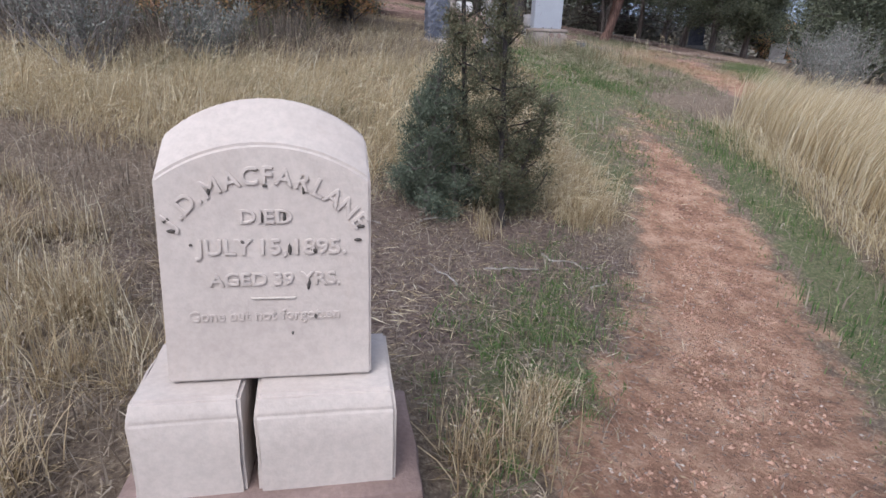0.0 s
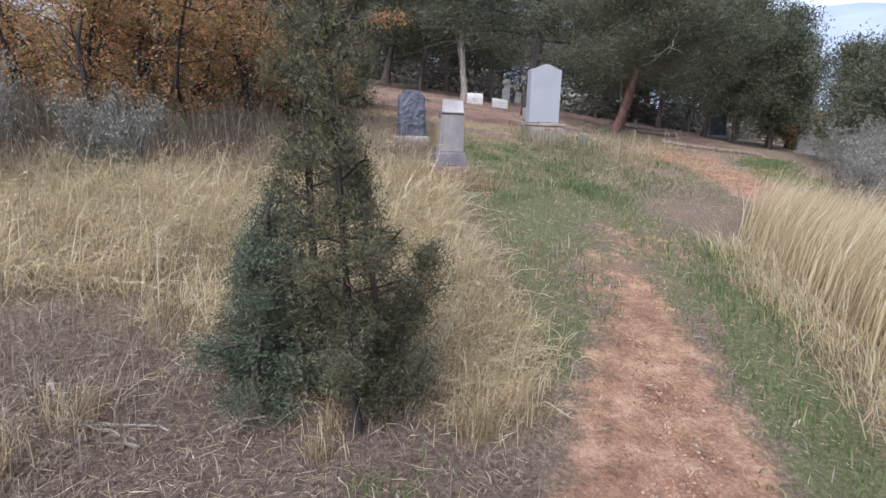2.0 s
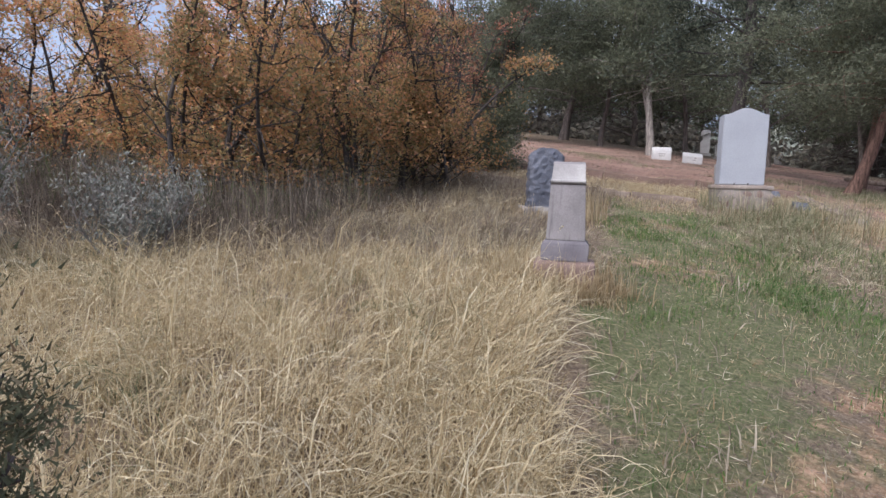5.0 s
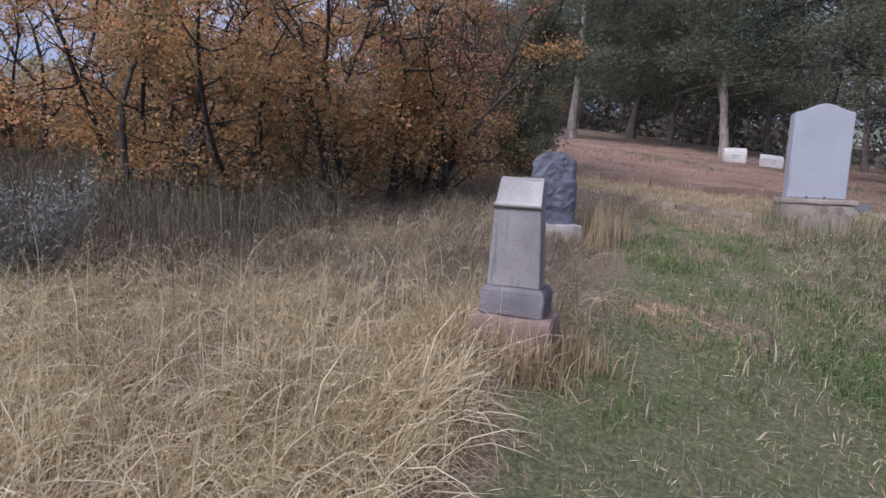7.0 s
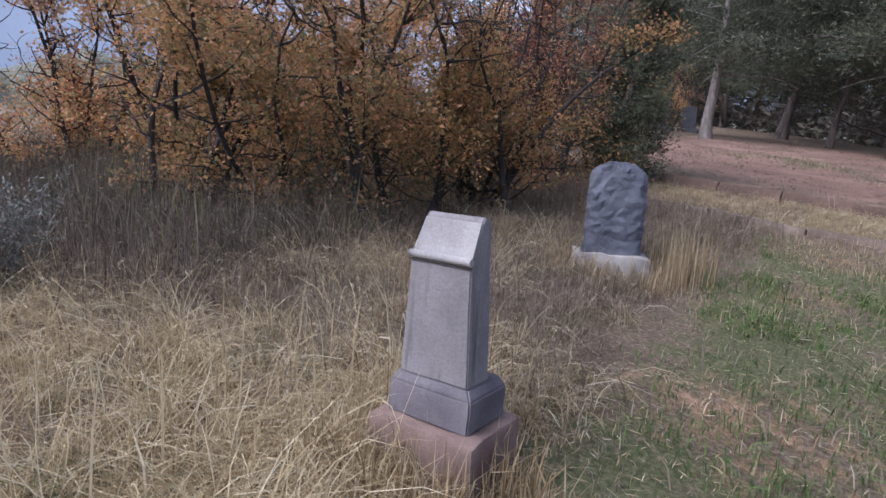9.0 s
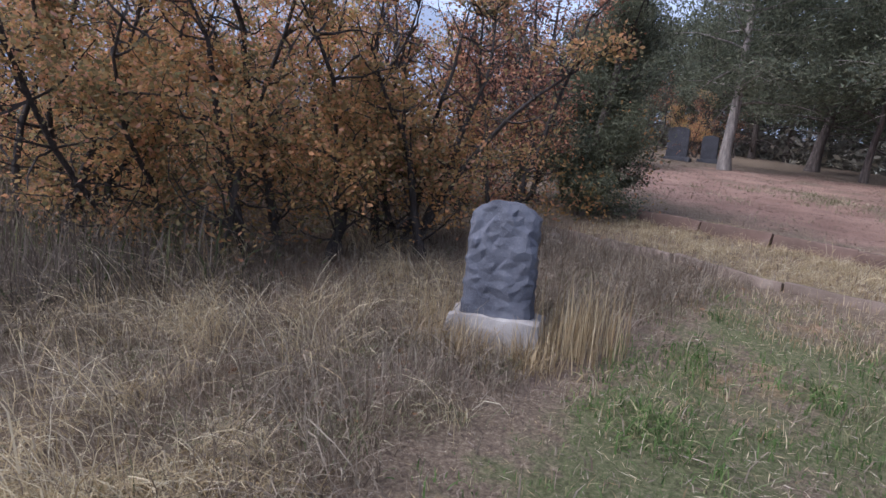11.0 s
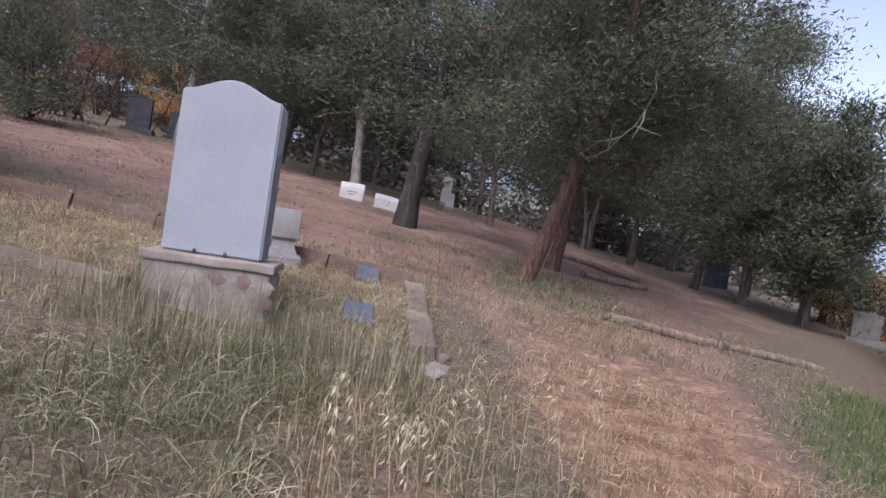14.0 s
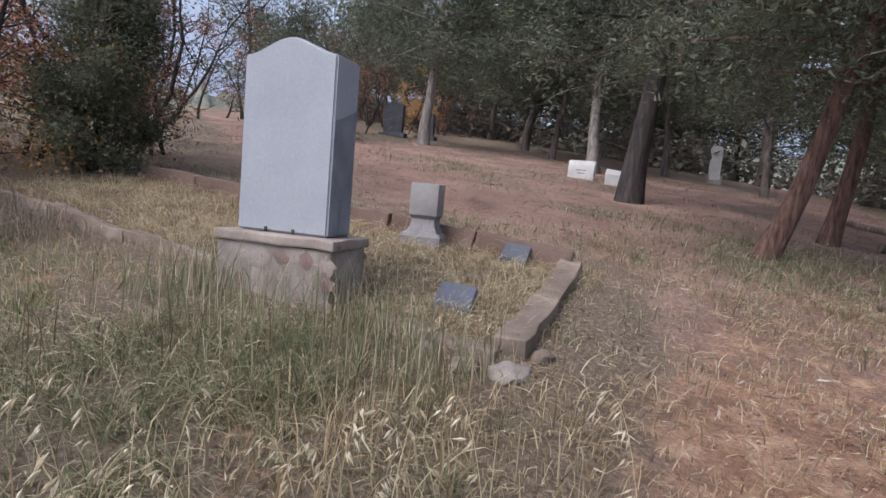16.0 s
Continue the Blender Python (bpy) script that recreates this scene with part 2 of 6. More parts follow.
M_HEAD = island_leaf("pale_seed_heads", [(0, (0.40, 0.32, 0.20)), (0.5, (0.56, 0.48, 0.33)), (1, (0.70, 0.63, 0.49))], 0.85, 0.0, (0, 0, 0), 1, 0.25)
M_LITTER = island_leaf("fallen_litter", [(0, (0.09, 0.06, 0.048)), (0.45, (0.17, 0.125, 0.105)), (0.8, (0.27, 0.215, 0.18)), (1, (0.42, 0.37, 0.32))], 0.9)
M_LEAFLIT = island_leaf("fallen_oak_leaves", [(0, (0.12, 0.06, 0.035)), (0.5, (0.25, 0.13, 0.07)), (1, (0.42, 0.25, 0.15))], 0.85)


def ground_material():
    m, nt, b = material("ground_soil_and_turf", 0.95)
    pos = nt.nodes.new("ShaderNodeNewGeometry").outputs["Position"]

    def attr(n):
        a = nt.nodes.new("ShaderNodeAttribute")
        a.attribute_name = n
        return a.outputs["Fac"]

    coarse, mid, fine = noise_node(nt, 0.9, 5, 0.6, pos), noise_node(nt, 5.0, 6, 0.65, pos), noise_node(nt, 38.0, 8, 0.8, pos)

    def spread(mask, gain, n1):
        v = math_node(nt, "ADD", mask, math_node(nt, "MULTIPLY", math_node(nt, "SUBTRACT", n1, 0.5), gain))
        n = nt.nodes.new("ShaderNodeMapRange")
        n.interpolation_type = "SMOOTHSTEP"
        n.inputs[1].default_value, n.inputs[2].default_value = 0.3, 0.7
        nt.links.new(v, n.inputs[0])
        return n.outputs[0]

    thatch = ramp(nt, [(0.34, (0.085, 0.06, 0.045)), (0.5, (0.20, 0.15, 0.11)), (0.64, (0.38, 0.31, 0.225))])
    nt.links.new(fine, thatch.inputs["Fac"])
    green = ramp(nt, [(0.34, (0.055, 0.07, 0.03)), (0.5, (0.12, 0.145, 0.06)), (0.66, (0.25, 0.235, 0.13))])
    nt.links.new(fine, green.inputs["Fac"])
    soil = ramp(nt, [(0.38, (0.17, 0.09, 0.06)), (0.5, (0.37, 0.213, 0.138)), (0.61, (0.57, 0.38, 0.265))])
    nt.links.new(math_node(nt, "ADD", math_node(nt, "MULTIPLY", mid, 0.5), math_node(nt, "MULTIPLY", fine, 0.5)), soil.inputs["Fac"])
    lit = ramp(nt, [(0.34, (0.07, 0.048, 0.04)), (0.5, (0.165, 0.12, 0.10)), (0.66, (0.30, 0.235, 0.205))])
    nt.links.new(fine, lit.inputs["Fac"])
    road = ramp(nt, [(0.36, (0.14, 0.085, 0.068)), (0.5, (0.29, 0.183, 0.145)), (0.64, (0.42, 0.292, 0.235))])
    nt.links.new(math_node(nt, "ADD", math_node(nt, "MULTIPLY", coarse, 0.4), math_node(nt, "MULTIPLY", fine, 0.6)), road.inputs["Fac"])
    out = mix(nt, spread(attr("litter"), 0.9, mid), thatch.outputs["Color"], lit.outputs["Color"])
    out = mix(nt, math_node(nt, "MULTIPLY", spread(attr("green"), 1.6, mid), 0.8), out, green.outputs["Color"])
    out = mix(nt, spread(attr("road"), 1.5, coarse), out, road.outputs["Color"])
    out = mix(nt, spread(attr("soil"), 1.5, mid), out, soil.outputs["Color"])
    nt.links.new(out, b.inputs["Base Color"])
    bump(nt, b, math_node(nt, "ADD", math_node(nt, "MULTIPLY", mid, 1.2), math_node(nt, "MULTIPLY", fine, 0.6)), 1.0, 0.045)
    return m


# ---------------------------------------------------------------- helpers for meshes


def part(name, bm, mat, parent=None, label=""):
    me = bpy.data.meshes.new(name)
    bm.normal_update()
    bm.to_mesh(me)
    bm.free()
    me.materials.append(mat)
    ob = new(name, me)
    ob.parent = parent
    return tagged(ob, label)


def empty_thing(name, m, label, category, group=""):
    ob = new(name)
    ob.empty_display_size = 0.1
    ob.matrix_world = m
    return tagged(ob, label, category, group)


def np_object(name, verts, faces, mat, parent=None, label="", smooth=False):
    """A mesh object from arrays: verts (n, 3), faces (m, 3 or 4)."""
    me = bpy.data.meshes.new(name)
    verts, faces = np.asarray(verts, np.float32), np.asarray(faces, np.int32)
    k = faces.shape[1]
    me.vertices.add(len(verts))
    me.vertices.foreach_set("co", verts.ravel())
    me.loops.add(faces.size)
    me.loops.foreach_set("vertex_index", faces.ravel())
    me.polygons.add(len(faces))
    me.polygons.foreach_set("loop_start", np.arange(0, faces.size, k, dtype=np.int32))
    me.polygons.foreach_set("use_smooth", np.full(len(faces), smooth))
    me.update(calc_edges=True)
    me.materials.append(mat)
    ob = new(name, me)
    ob.parent = parent
    return tagged(ob, label)


def loft(rings, cap=True):
    """A closed solid from rings of as many points each."""
    bm = bmesh.new()
    vs = [[bm.verts.new(p) for p in ring] for ring in rings]
    n = len(rings[0])
    for a, b in zip(vs, vs[1:]):
        for i in range(n):
            bm.faces.new((a[i], a[(i + 1) % n], b[(i + 1) % n], b[i]))
    if cap:
        bm.faces.new(list(reversed(vs[0])))
        bm.faces.new(vs[-1])
    bmesh.ops.recalc_face_normals(bm, faces=bm.faces)
    return bm


def block(w, d, h, z0=0.0, x0=0.0, y0=0.0, taper=1.0, bevel=0.01, rough=0.0, cuts=0, seed=1):
    """A dressed block: centred at x0, y0, standing on z0, worn at its edges."""
    bm = bmesh.new()
    bmesh.ops.create_cube(bm, size=1)
    for v in bm.verts:
        k = taper if v.co.z > 0 else 1.0
        v.co = Vector((x0 + v.co.x * w * k, y0 + v.co.y * d * k, z0 + (v.co.z + 0.5) * h))
    if bevel:
        bmesh.ops.bevel(bm, geom=list(bm.edges), offset=bevel, segments=2, affect="EDGES", profile=0.6)
    if cuts:
        bmesh.ops.subdivide_edges(bm, edges=list(bm.edges), cuts=cuts, use_grid_fill=True)
    if rough:
        for v in bm.verts:
            p = v.co * 9 + Vector((seed * 7.3, seed * 1.7, 0))
            v.co += rough * Vector((noise.noise(p), noise.noise(p + Vector((9, 0, 0))), noise.noise(p + Vector((0, 9, 0)))))
    return bm


def smoothed(ob, angle=40):
    for p in ob.data.polygons:
        p.use_smooth = True
    ob.data.set_sharp_from_angle(angle=radians(angle))
    return ob


def chipped(bm, amount, scale, seed=0.0, cuts=2):
    bmesh.ops.triangulate(bm, faces=list(bm.faces))
    bmesh.ops.subdivide_edges(bm, edges=list(bm.edges), cuts=cuts)
    for v in bm.verts:
        p = v.co * scale + Vector((seed, seed * 2, 0))
        v.co += amount * Vector((noise.noise(p), noise.noise(p + Vector((5, 5, 0))), noise.noise(p + Vector((0, 5, 5)))))
    return bm


RNG = np.random.default_rng(7)


def tubes(paths, sides=6):
    """Joined tapering tubes. paths: lists of (point, radius)."""
    verts, faces, base = [], [], 0
    ang = np.linspace(0, 2 * np.pi, sides, endpoint=False)
    for path in paths:
        pts = np.array([p for p, _ in path], float)
        rad = np.array([r for _, r in path], float)
        tan = np.gradient(pts, axis=0)
        tan /= np.linalg.norm(tan, axis=1, keepdims=True) + 1e-9
        ref = np.where(np.abs(tan[:, 2:3]) > 0.9, [[1.0, 0, 0]], [[0, 0, 1.0]])
        u = np.cross(tan, ref)
        u /= np.linalg.norm(u, axis=1, keepdims=True) + 1e-9
        w = np.cross(tan, u)
        ring = pts[:, None] + rad[:, None, None] * (np.cos(ang)[None, :, None] * u[:, None] + np.sin(ang)[None, :, None] * w[:, None])
        n = len(pts)
        verts.append(ring.reshape(-1, 3))
        i = np.arange(n - 1)[:, None] * sides
        j = np.arange(sides)[None]
        k = (j + 1) % sides
        faces.append((base + np.stack([i + j, i + k, i + sides + k, i + sides + j], -1)).reshape(-1, 4))
        base += n * sides
    return np.concatenate(verts), np.concatenate(faces)


def leaves(centres, spread, per, size, aspect=0.5, up=0.3, out_from=None, rng=RNG, sprig=False):
    """Small leaf quads scattered round each centre."""
    c = np.repeat(np.asarray(centres, float), per, axis=0)
    sp = np.repeat(np.broadcast_to(spread, len(centres)), per)[:, None]
    p = c + rng.normal(0, 1, c.shape) * sp * [1, 1, 0.8]
    d = rng.normal(0, 1, c.shape)
    d[:, 2] = d[:, 2] * 0.7 + up
    if out_from is not None:
        d += 0.8 * (p - out_from) / (np.linalg.norm(p - out_from, axis=1, keepdims=True) + 1e-6)
    d /= np.linalg.norm(d, axis=1, keepdims=True)
    s = np.cross(d, rng.normal(0, 1, c.shape))
    s /= np.linalg.norm(s, axis=1, keepdims=True) + 1e-9
    ln = size * rng.uniform(0.6, 1.4, (len(c), 1))
    a, b = p - d * ln * 0.5, p + d * ln * 0.5
    if sprig:
        w = s * ln * aspect * 0.5
        return np.stack([a - w, a + w, b], 1).reshape(-1, 3), np.arange(3 * len(a)).reshape(-1, 3)
    m = p + d * ln * 0.08
    v = np.stack([a, m + s * ln * aspect * 0.5, b, m - s * ln * aspect * 0.5], 1).reshape(-1, 3)
    return v, np.arange(len(v)).reshape(-1, 4)


def limb_path(start, way, length, r0, r1=0.004, n=6, bend=0.15, lift=0.1, rng=RNG):
    p, w = np.array(start, float), np.array(way, float)
    w /= np.linalg.norm(w)
    out = []
    for i in range(n):
        f = i / (n - 1)
        out.append((p.copy(), r0 + (r1 - r0) * f))
        w = w + rng.normal(0, bend, 3) + [0, 0, lift]
        w /= np.linalg.norm(w)
        p = p + w * length / (n - 1)
    return out


# ---------------------------------------------------------------- the lie of the land


def height(x, y):
    """The ground's height: a hillside that climbs ahead and falls to the east."""
    x, y = np.asarray(x, float), np.asarray(y, float)
    xs = 25 * np.tanh(x / 25)
    ys = np.where(y > 30, 30 + 15 * np.tanh((y - 30) / 15), np.where(y < -2, -2 + 4 * np.tanh((y + 2) / 4), y))
    h = -0.2407 - 0.0735 * xs + 0.1961 * ys - 0.0016 * xs * ys - 0.00319 * ys**2 + 0.0000313 * ys**3
    h = h + 0.27 * np.exp(-((y - 0.0) / 1.7) ** 2)
    h = h + 0.22 * np.exp(-(((x + 0.6) / 1.1) ** 2 + ((y - 0.9) / 1.0) ** 2))
    h = h - 0.10 * np.exp(-((y - 3.4) / 1.3) ** 2 - (x / 6) ** 2)
    h = h + 0.15 * np.exp(-(((x - 0.3) / 1.6) ** 2 + ((y - 8.0) / 1.6) ** 2))
    return h


def bumps(x, y):
    x, y = np.asarray(x, float), np.asarray(y, float)
    return 0.018 * np.sin(2.1 * x + 1.3 * np.sin(1.7 * y)) * np.sin(1.9 * y + 0.7 * x) + 0.008 * np.sin(5.3 * x + 2 * np.sin(4.1 * y)) * np.sin(6.1 * y)


def floor_z(x, y):
    return height(x, y) + bumps(x, y)


def gz(x, y):
    return float(floor_z(x, y))


def near_line(x, y, line):
    """The distance to a polyline of (x, y, half width), less the half width there."""
    best = np.full(np.shape(x), 1e9)
    for (ax, ay, aw), (bx, by, bw) in zip(line, line[1:]):
        t = np.clip(((x - ax) * (bx - ax) + (y - ay) * (by - ay)) / ((bx - ax) ** 2 + (by - ay) ** 2), 0, 1)
        d = np.hypot(x - ax - t * (bx - ax), y - ay - t * (by - ay)) - (aw + t * (bw - aw))
        best = np.minimum(best, d)
    return best


def soft(d, w):
    """1 inside (d < 0), fading to 0 over w."""
    return np.clip(0.5 - d / w, 0, 1)


FOOTPATH = [(0.7, -3.0, 0.55), (0.92, 0.3, 0.6), (1.15, 1.45, 0.62), (1.62, 2.6, 0.52), (1.94, 3.8, 0.48), (2.06, 5.0, 0.32), (2.2, 6.4, 0.05)]
LANE = [(5.9, 8.0, 0.8), (5.5, 10.5, 0.8), (5.2, 12.6, 0.72), (4.9, 14.2, 0.85), (5.0, 16.0, 1.25), (5.6, 18.6, 1.3), (5.6, 22, 1.2), (5.2, 27, 1.1), (4.0, 36, 1.1), (1.5, 43, 1.0)]
CROSS = [(4.6, 17.0, 0.7), (2.0, 18.2, 1.2), (-1.5, 19.4, 1.7), (-5.0, 21.0, 2.0), (-9.5, 23.5, 1.6), (-16, 27, 1.5)]
LAWN = [(1.7, 4.6, 0.5), (1.95, 6.0, 0.95), (1.9, 7.6, 1.25), (1.45, 9.5, 1.0), (0.95, 11.5, 0.8), (0.55, 12.8, 0.6)]
VERGE = [(2.1, 0.0, 0.4), (2.3, 1.8, 0.36), (2.65, 3.4, 0.36), (2.95, 5.2, 0.36), (3.2, 7.0, 0.42)]
GREENS = [(6.4, 12.6, 0.5), (6.7, 14.5, 0.5), (7.6, 16.2, 0.5)]


def masks(x, y):
    soil = soft(near_line(x, y, FOOTPATH), 0.5)
    soil = np.maximum(soil, 0.52 * soft(np.hypot((x - 2.4) / 0.6, (y - 7.1) / 0.6) - 1, 1.6))
    soil = np.maximum(soil, 0.52 * soft(np.hypot((x - 2.0) / 0.55, (y - 5.8) / 0.9) - 1, 1.4))
    soil = np.maximum(soil, 0.48 * soft(np.hypot((x - 1.1) / 0.7, (y - 9.2) / 0.6) - 1, 1.4))
    lane = soft(near_line(x, y, LANE), 0.7)
    soil = np.maximum(soil, lane * np.clip((17.5 - y) / 4, 0, 0.85))
    road = np.maximum(lane, soft(near_line(x, y, CROSS), 1.0))
    road = np.maximum(road, 0.62 * soft(np.hypot((x - 1.0) / 9, (y - 24) / 8) - 1, 0.5))
    green = 0.95 * soft(near_line(x, y, LAWN), 0.6)
    green = np.maximum(green, soft(near_line(x, y, VERGE), 0.3))
    green = np.maximum(green, soft(near_line(x, y, GREENS), 0.5))
    green = np.maximum(green, 0.7 * soft(np.hypot((x - 0.55) / 0.5, (y - 2.1) / 0.6) - 1, 0.8))
    soil = np.maximum(soil, 0.40 * soft(np.hypot((x - 0.75) / 0.5, (y - 11.6) / 0.5) - 1, 1.4))
    soil = np.maximum(soil, 0.42 * soft(np.hypot((x - 1.9) / 0.6, (y - 10.4) / 0.6) - 1, 1.5))
    soil = np.maximum(soil, 0.42 * soft(np.hypot((x - 0.6) / 0.6, (y - 13.0) / 0.35) - 1, 1.5))
    soil = np.maximum(soil, 0.42 * soft(np.hypot((x - 3.4) / 0.8, (y - 12.2) / 0.8) - 1, 1.5))
    litter = soft(np.hypot((x + 0.3) / 1.7, (y - 3.0) / 1.1) - 1, 0.5)
    litter = np.maximum(litter, soft(np.hypot((x + 3.5) / 3.5, (y - 11) / 2.5) - 1, 0.5))
    green = green * (1 - np.clip(soil * 1.2, 0, 1)) * (1 - 0.3 * np.clip(np.sin(4.3 * x + 2 * np.sin(3.1 * y)) * np.sin(3.7 * y + 1.5 * np.sin(2.9 * x)), 0, 1))
    return soil, green, litter, road


def build_ground():
    xs = np.concatenate([-np.geomspace(300, 9, 26), np.arange(-8.5, -4, 0.3), np.arange(-4, 8, 0.085), np.arange(8, 12, 0.3), np.geomspace(12.4, 300, 26)])
    ys = np.concatenate([-np.geomspace(300, 3, 20), np.arange(-2.5, 18, 0.085), np.arange(18, 32, 0.3), np.geomspace(32.4, 400, 28)])
    gx, gy = np.meshgrid(xs, ys)
    z = floor_z(gx, gy)
    soil, green, litter, road = masks(gx, gy)
    z = z - 0.035 * soil - 0.02 * road + 0.009 * soil * np.sin(gx * 9.1 + 2.2 * np.sin(gy * 7.3)) * np.sin(gy * 8.3 + 1.9 * np.sin(gx * 6.1))
    rough = np.sin(gx * 23 + 3 * np.sin(gy * 17)) * np.sin(gy * 21 + 2 * np.sin(gx * 13))
    z = z + 0.006 * rough * (1 - 0.3 * soil)
    n, k = gx.shape
    i = np.arange(n - 1)[:, None] * k + np.arange(k - 1)[None]
    faces = np.stack([i, i + 1, i + k + 1, i + k], -1).reshape(-1, 4)
    ob = np_object("ground", np.stack([gx, gy, z], -1).reshape(-1, 3), faces, ground_material(), None, "hillside ground of red soil, thatch and patchy turf", True)
    tagged(ob, kind="structure", category="ground")
    for name, arr in (("soil", soil), ("green", green), ("litter", litter), ("road", road)):
        a = ob.data.attributes.new(name, "FLOAT", "POINT")
        a.data.foreach_set("value", arr.ravel().astype(np.float32))
    return ob


build_ground()


def build_hills():
    """A far ridge all round, the haze painted into its pale blue colour."""
    m, nt, b = material("haze_tinted_hillside", 1.0)
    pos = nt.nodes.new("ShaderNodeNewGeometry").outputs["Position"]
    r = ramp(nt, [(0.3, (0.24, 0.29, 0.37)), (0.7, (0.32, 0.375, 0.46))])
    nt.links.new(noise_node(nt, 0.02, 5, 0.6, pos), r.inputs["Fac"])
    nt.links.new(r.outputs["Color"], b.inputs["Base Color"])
    a = np.linspace(0, 2 * np.pi, 181)
    rings = []
    for rad, base in ((260, 0.0), (300, 0.45), (340, 0.8), (380, 1.0)):
        top = 92 + 18 * np.sin(2 * a + 2.6) + 7 * np.sin(5 * a + 1) + 3 * np.sin(13 * a) + 1.5 * np.sin(31 * a)
        rings.append(np.stack([rad * np.cos(a), rad * np.sin(a), -8 + base * (top + 8)], -1))
    v = np.stack(rings)
    n, k = v.shape[:2]
    i = np.arange(n - 1)[:, None] * k + np.arange(k - 1)[None]
    f = np.stack([i, i + 1, i + k + 1, i + k], -1).reshape(-1, 4)
    tagged(np_object("backdrop", v.reshape(-1, 3), f, m, None, "distant wooded ridge with blue haze in its colour", True), kind="structure", category="hill")


build_hills()


def build_far_woods():
    """The nearer wooded rise, with a ragged line of tree tops."""
    m, nt, b = material("grey_green_far_woods", 1.0)
    pos = nt.nodes.new("ShaderNodeNewGeometry").outputs["Position"]
    # Grey-green with some distance haze put into the base colour.
    r = ramp(nt, [(0.34, (0.10, 0.115, 0.095)), (0.5, (0.17, 0.18, 0.15)), (0.68, (0.27, 0.265, 0.22))])
    nt.links.new(noise_node(nt, 0.7, 6, 0.7, pos), r.inputs["Fac"])
    nt.links.new(r.outputs["Color"], b.inputs["Base Color"])
    a = np.linspace(0, 2 * np.pi, 721)
    rng = np.random.default_rng(5)
    rag = np.abs(rng.normal(0, 1.0, 721)) + 1.2 * np.sin(9 * a) + 0.8 * np.sin(23 * a)
    rag[-1] = rag[0]
    x0, y0 = 82 * np.cos(a), 22 + 62 * np.sin(a)
    g = height(x0, y0)
    rings = [np.stack([x0 * k, 22 + (y0 - 22) * k, g - 1 + h * (6.5 + rag)], -1) for k, h in ((1.0, 0.0), (1.03, 0.55), (1.08, 0.9), (1.2, 1.0))]
    v = np.stack(rings)
    n, k = v.shape[:2]
    i = np.arange(n - 1)[:, None] * k + np.arange(k - 1)[None]
    f = np.stack([i, i + 1, i + k + 1, i + k], -1).reshape(-1, 4)
    tagged(np_object("backdrop_woods", v.reshape(-1, 3), f, m, None, "distant grey-green wooded rise behind the trees", True), kind="structure", category="hill")


build_far_woods()

# ---------------------------------------------------------------- gravestones


def arch(w, hs, hc, y, n=18, base=0.0, lean=0.0):
    """An upright outline with a round-arched head, in the plane y."""
    pts = [(-w, y, base), (-w, y, base + 0.5 * (hs - base))]
    s = hc - hs
    r = (w * w + s * s) / (2 * s)
    a0 = math.asin(w / r)
    for i in range(n + 1):
        a = -a0 + 2 * a0 * i / n
        pts.append((r * math.sin(a), y, hc - r + r * math.cos(a)))
    pts += [(w, y, base + 0.5 * (hs - base)), (w, y, base)]
    return [(x, yy + lean * z, z) for x, yy, z in pts]


def letter_mesh(text, size, depth):
    cu = bpy.data.curves.new("letters", "FONT")
    cu.body, cu.size, cu.extrude, cu.align_x, cu.align_y = text, size, depth, "CENTER", "CENTER"
    cu.bevel_depth, cu.resolution_u = size * 0.018, 3
    ob = bpy.data.objects.new("letters", cu)
    scene.collection.objects.link(ob)
    bpy.context.view_layer.update()
    me = bpy.data.meshes.new_from_object(ob.evaluated_get(bpy.context.evaluated_depsgraph_get()))
    bpy.data.objects.remove(ob)
    bpy.data.curves.remove(cu)
    return me


def text_line(name, text, size, width, x, z, y, parent, mat, depth=0.004, lean=0.0):
    """One line of raised letters on a face that looks along -y."""
    me = letter_mesh(text, size, depth)
    co = np.zeros(len(me.vertices) * 3)
    me.vertices.foreach_get("co", co)
    co = co.reshape(-1, 3)
    k = width / (co[:, 0].max() - co[:, 0].min())
    zz = co[:, 1] + z
    out = np.stack([x + (co[:, 0] - 0.5 * (co[:, 0].max() + co[:, 0].min())) * k, y - co[:, 2] + lean * zz, zz], -1)
    me.vertices.foreach_set("co", out.ravel())
    me.materials.append(mat)
    ob = new(name, me)
    ob.parent = parent
    return ob


def text_words(name, text, size, width, x, z, y, parent, mat, depth, lean):
    """A line set word by word."""
    words = text.split()
    wide = []
    for w in words:
        me = letter_mesh(w, size, depth)
        xs = [v.co.x for v in me.vertices]
        wide.append(max(xs) - min(xs))
        bpy.data.meshes.remove(me)
    gap = size * 0.3
    k = width / (sum(wide) + gap * (len(words) - 1))
    at = x - width / 2
    for w, ww in zip(words, wide):
        text_line(name, w, size, ww * k, at + ww * k / 2, z, y, parent, mat, depth, lean)
        at += (ww + gap) * k


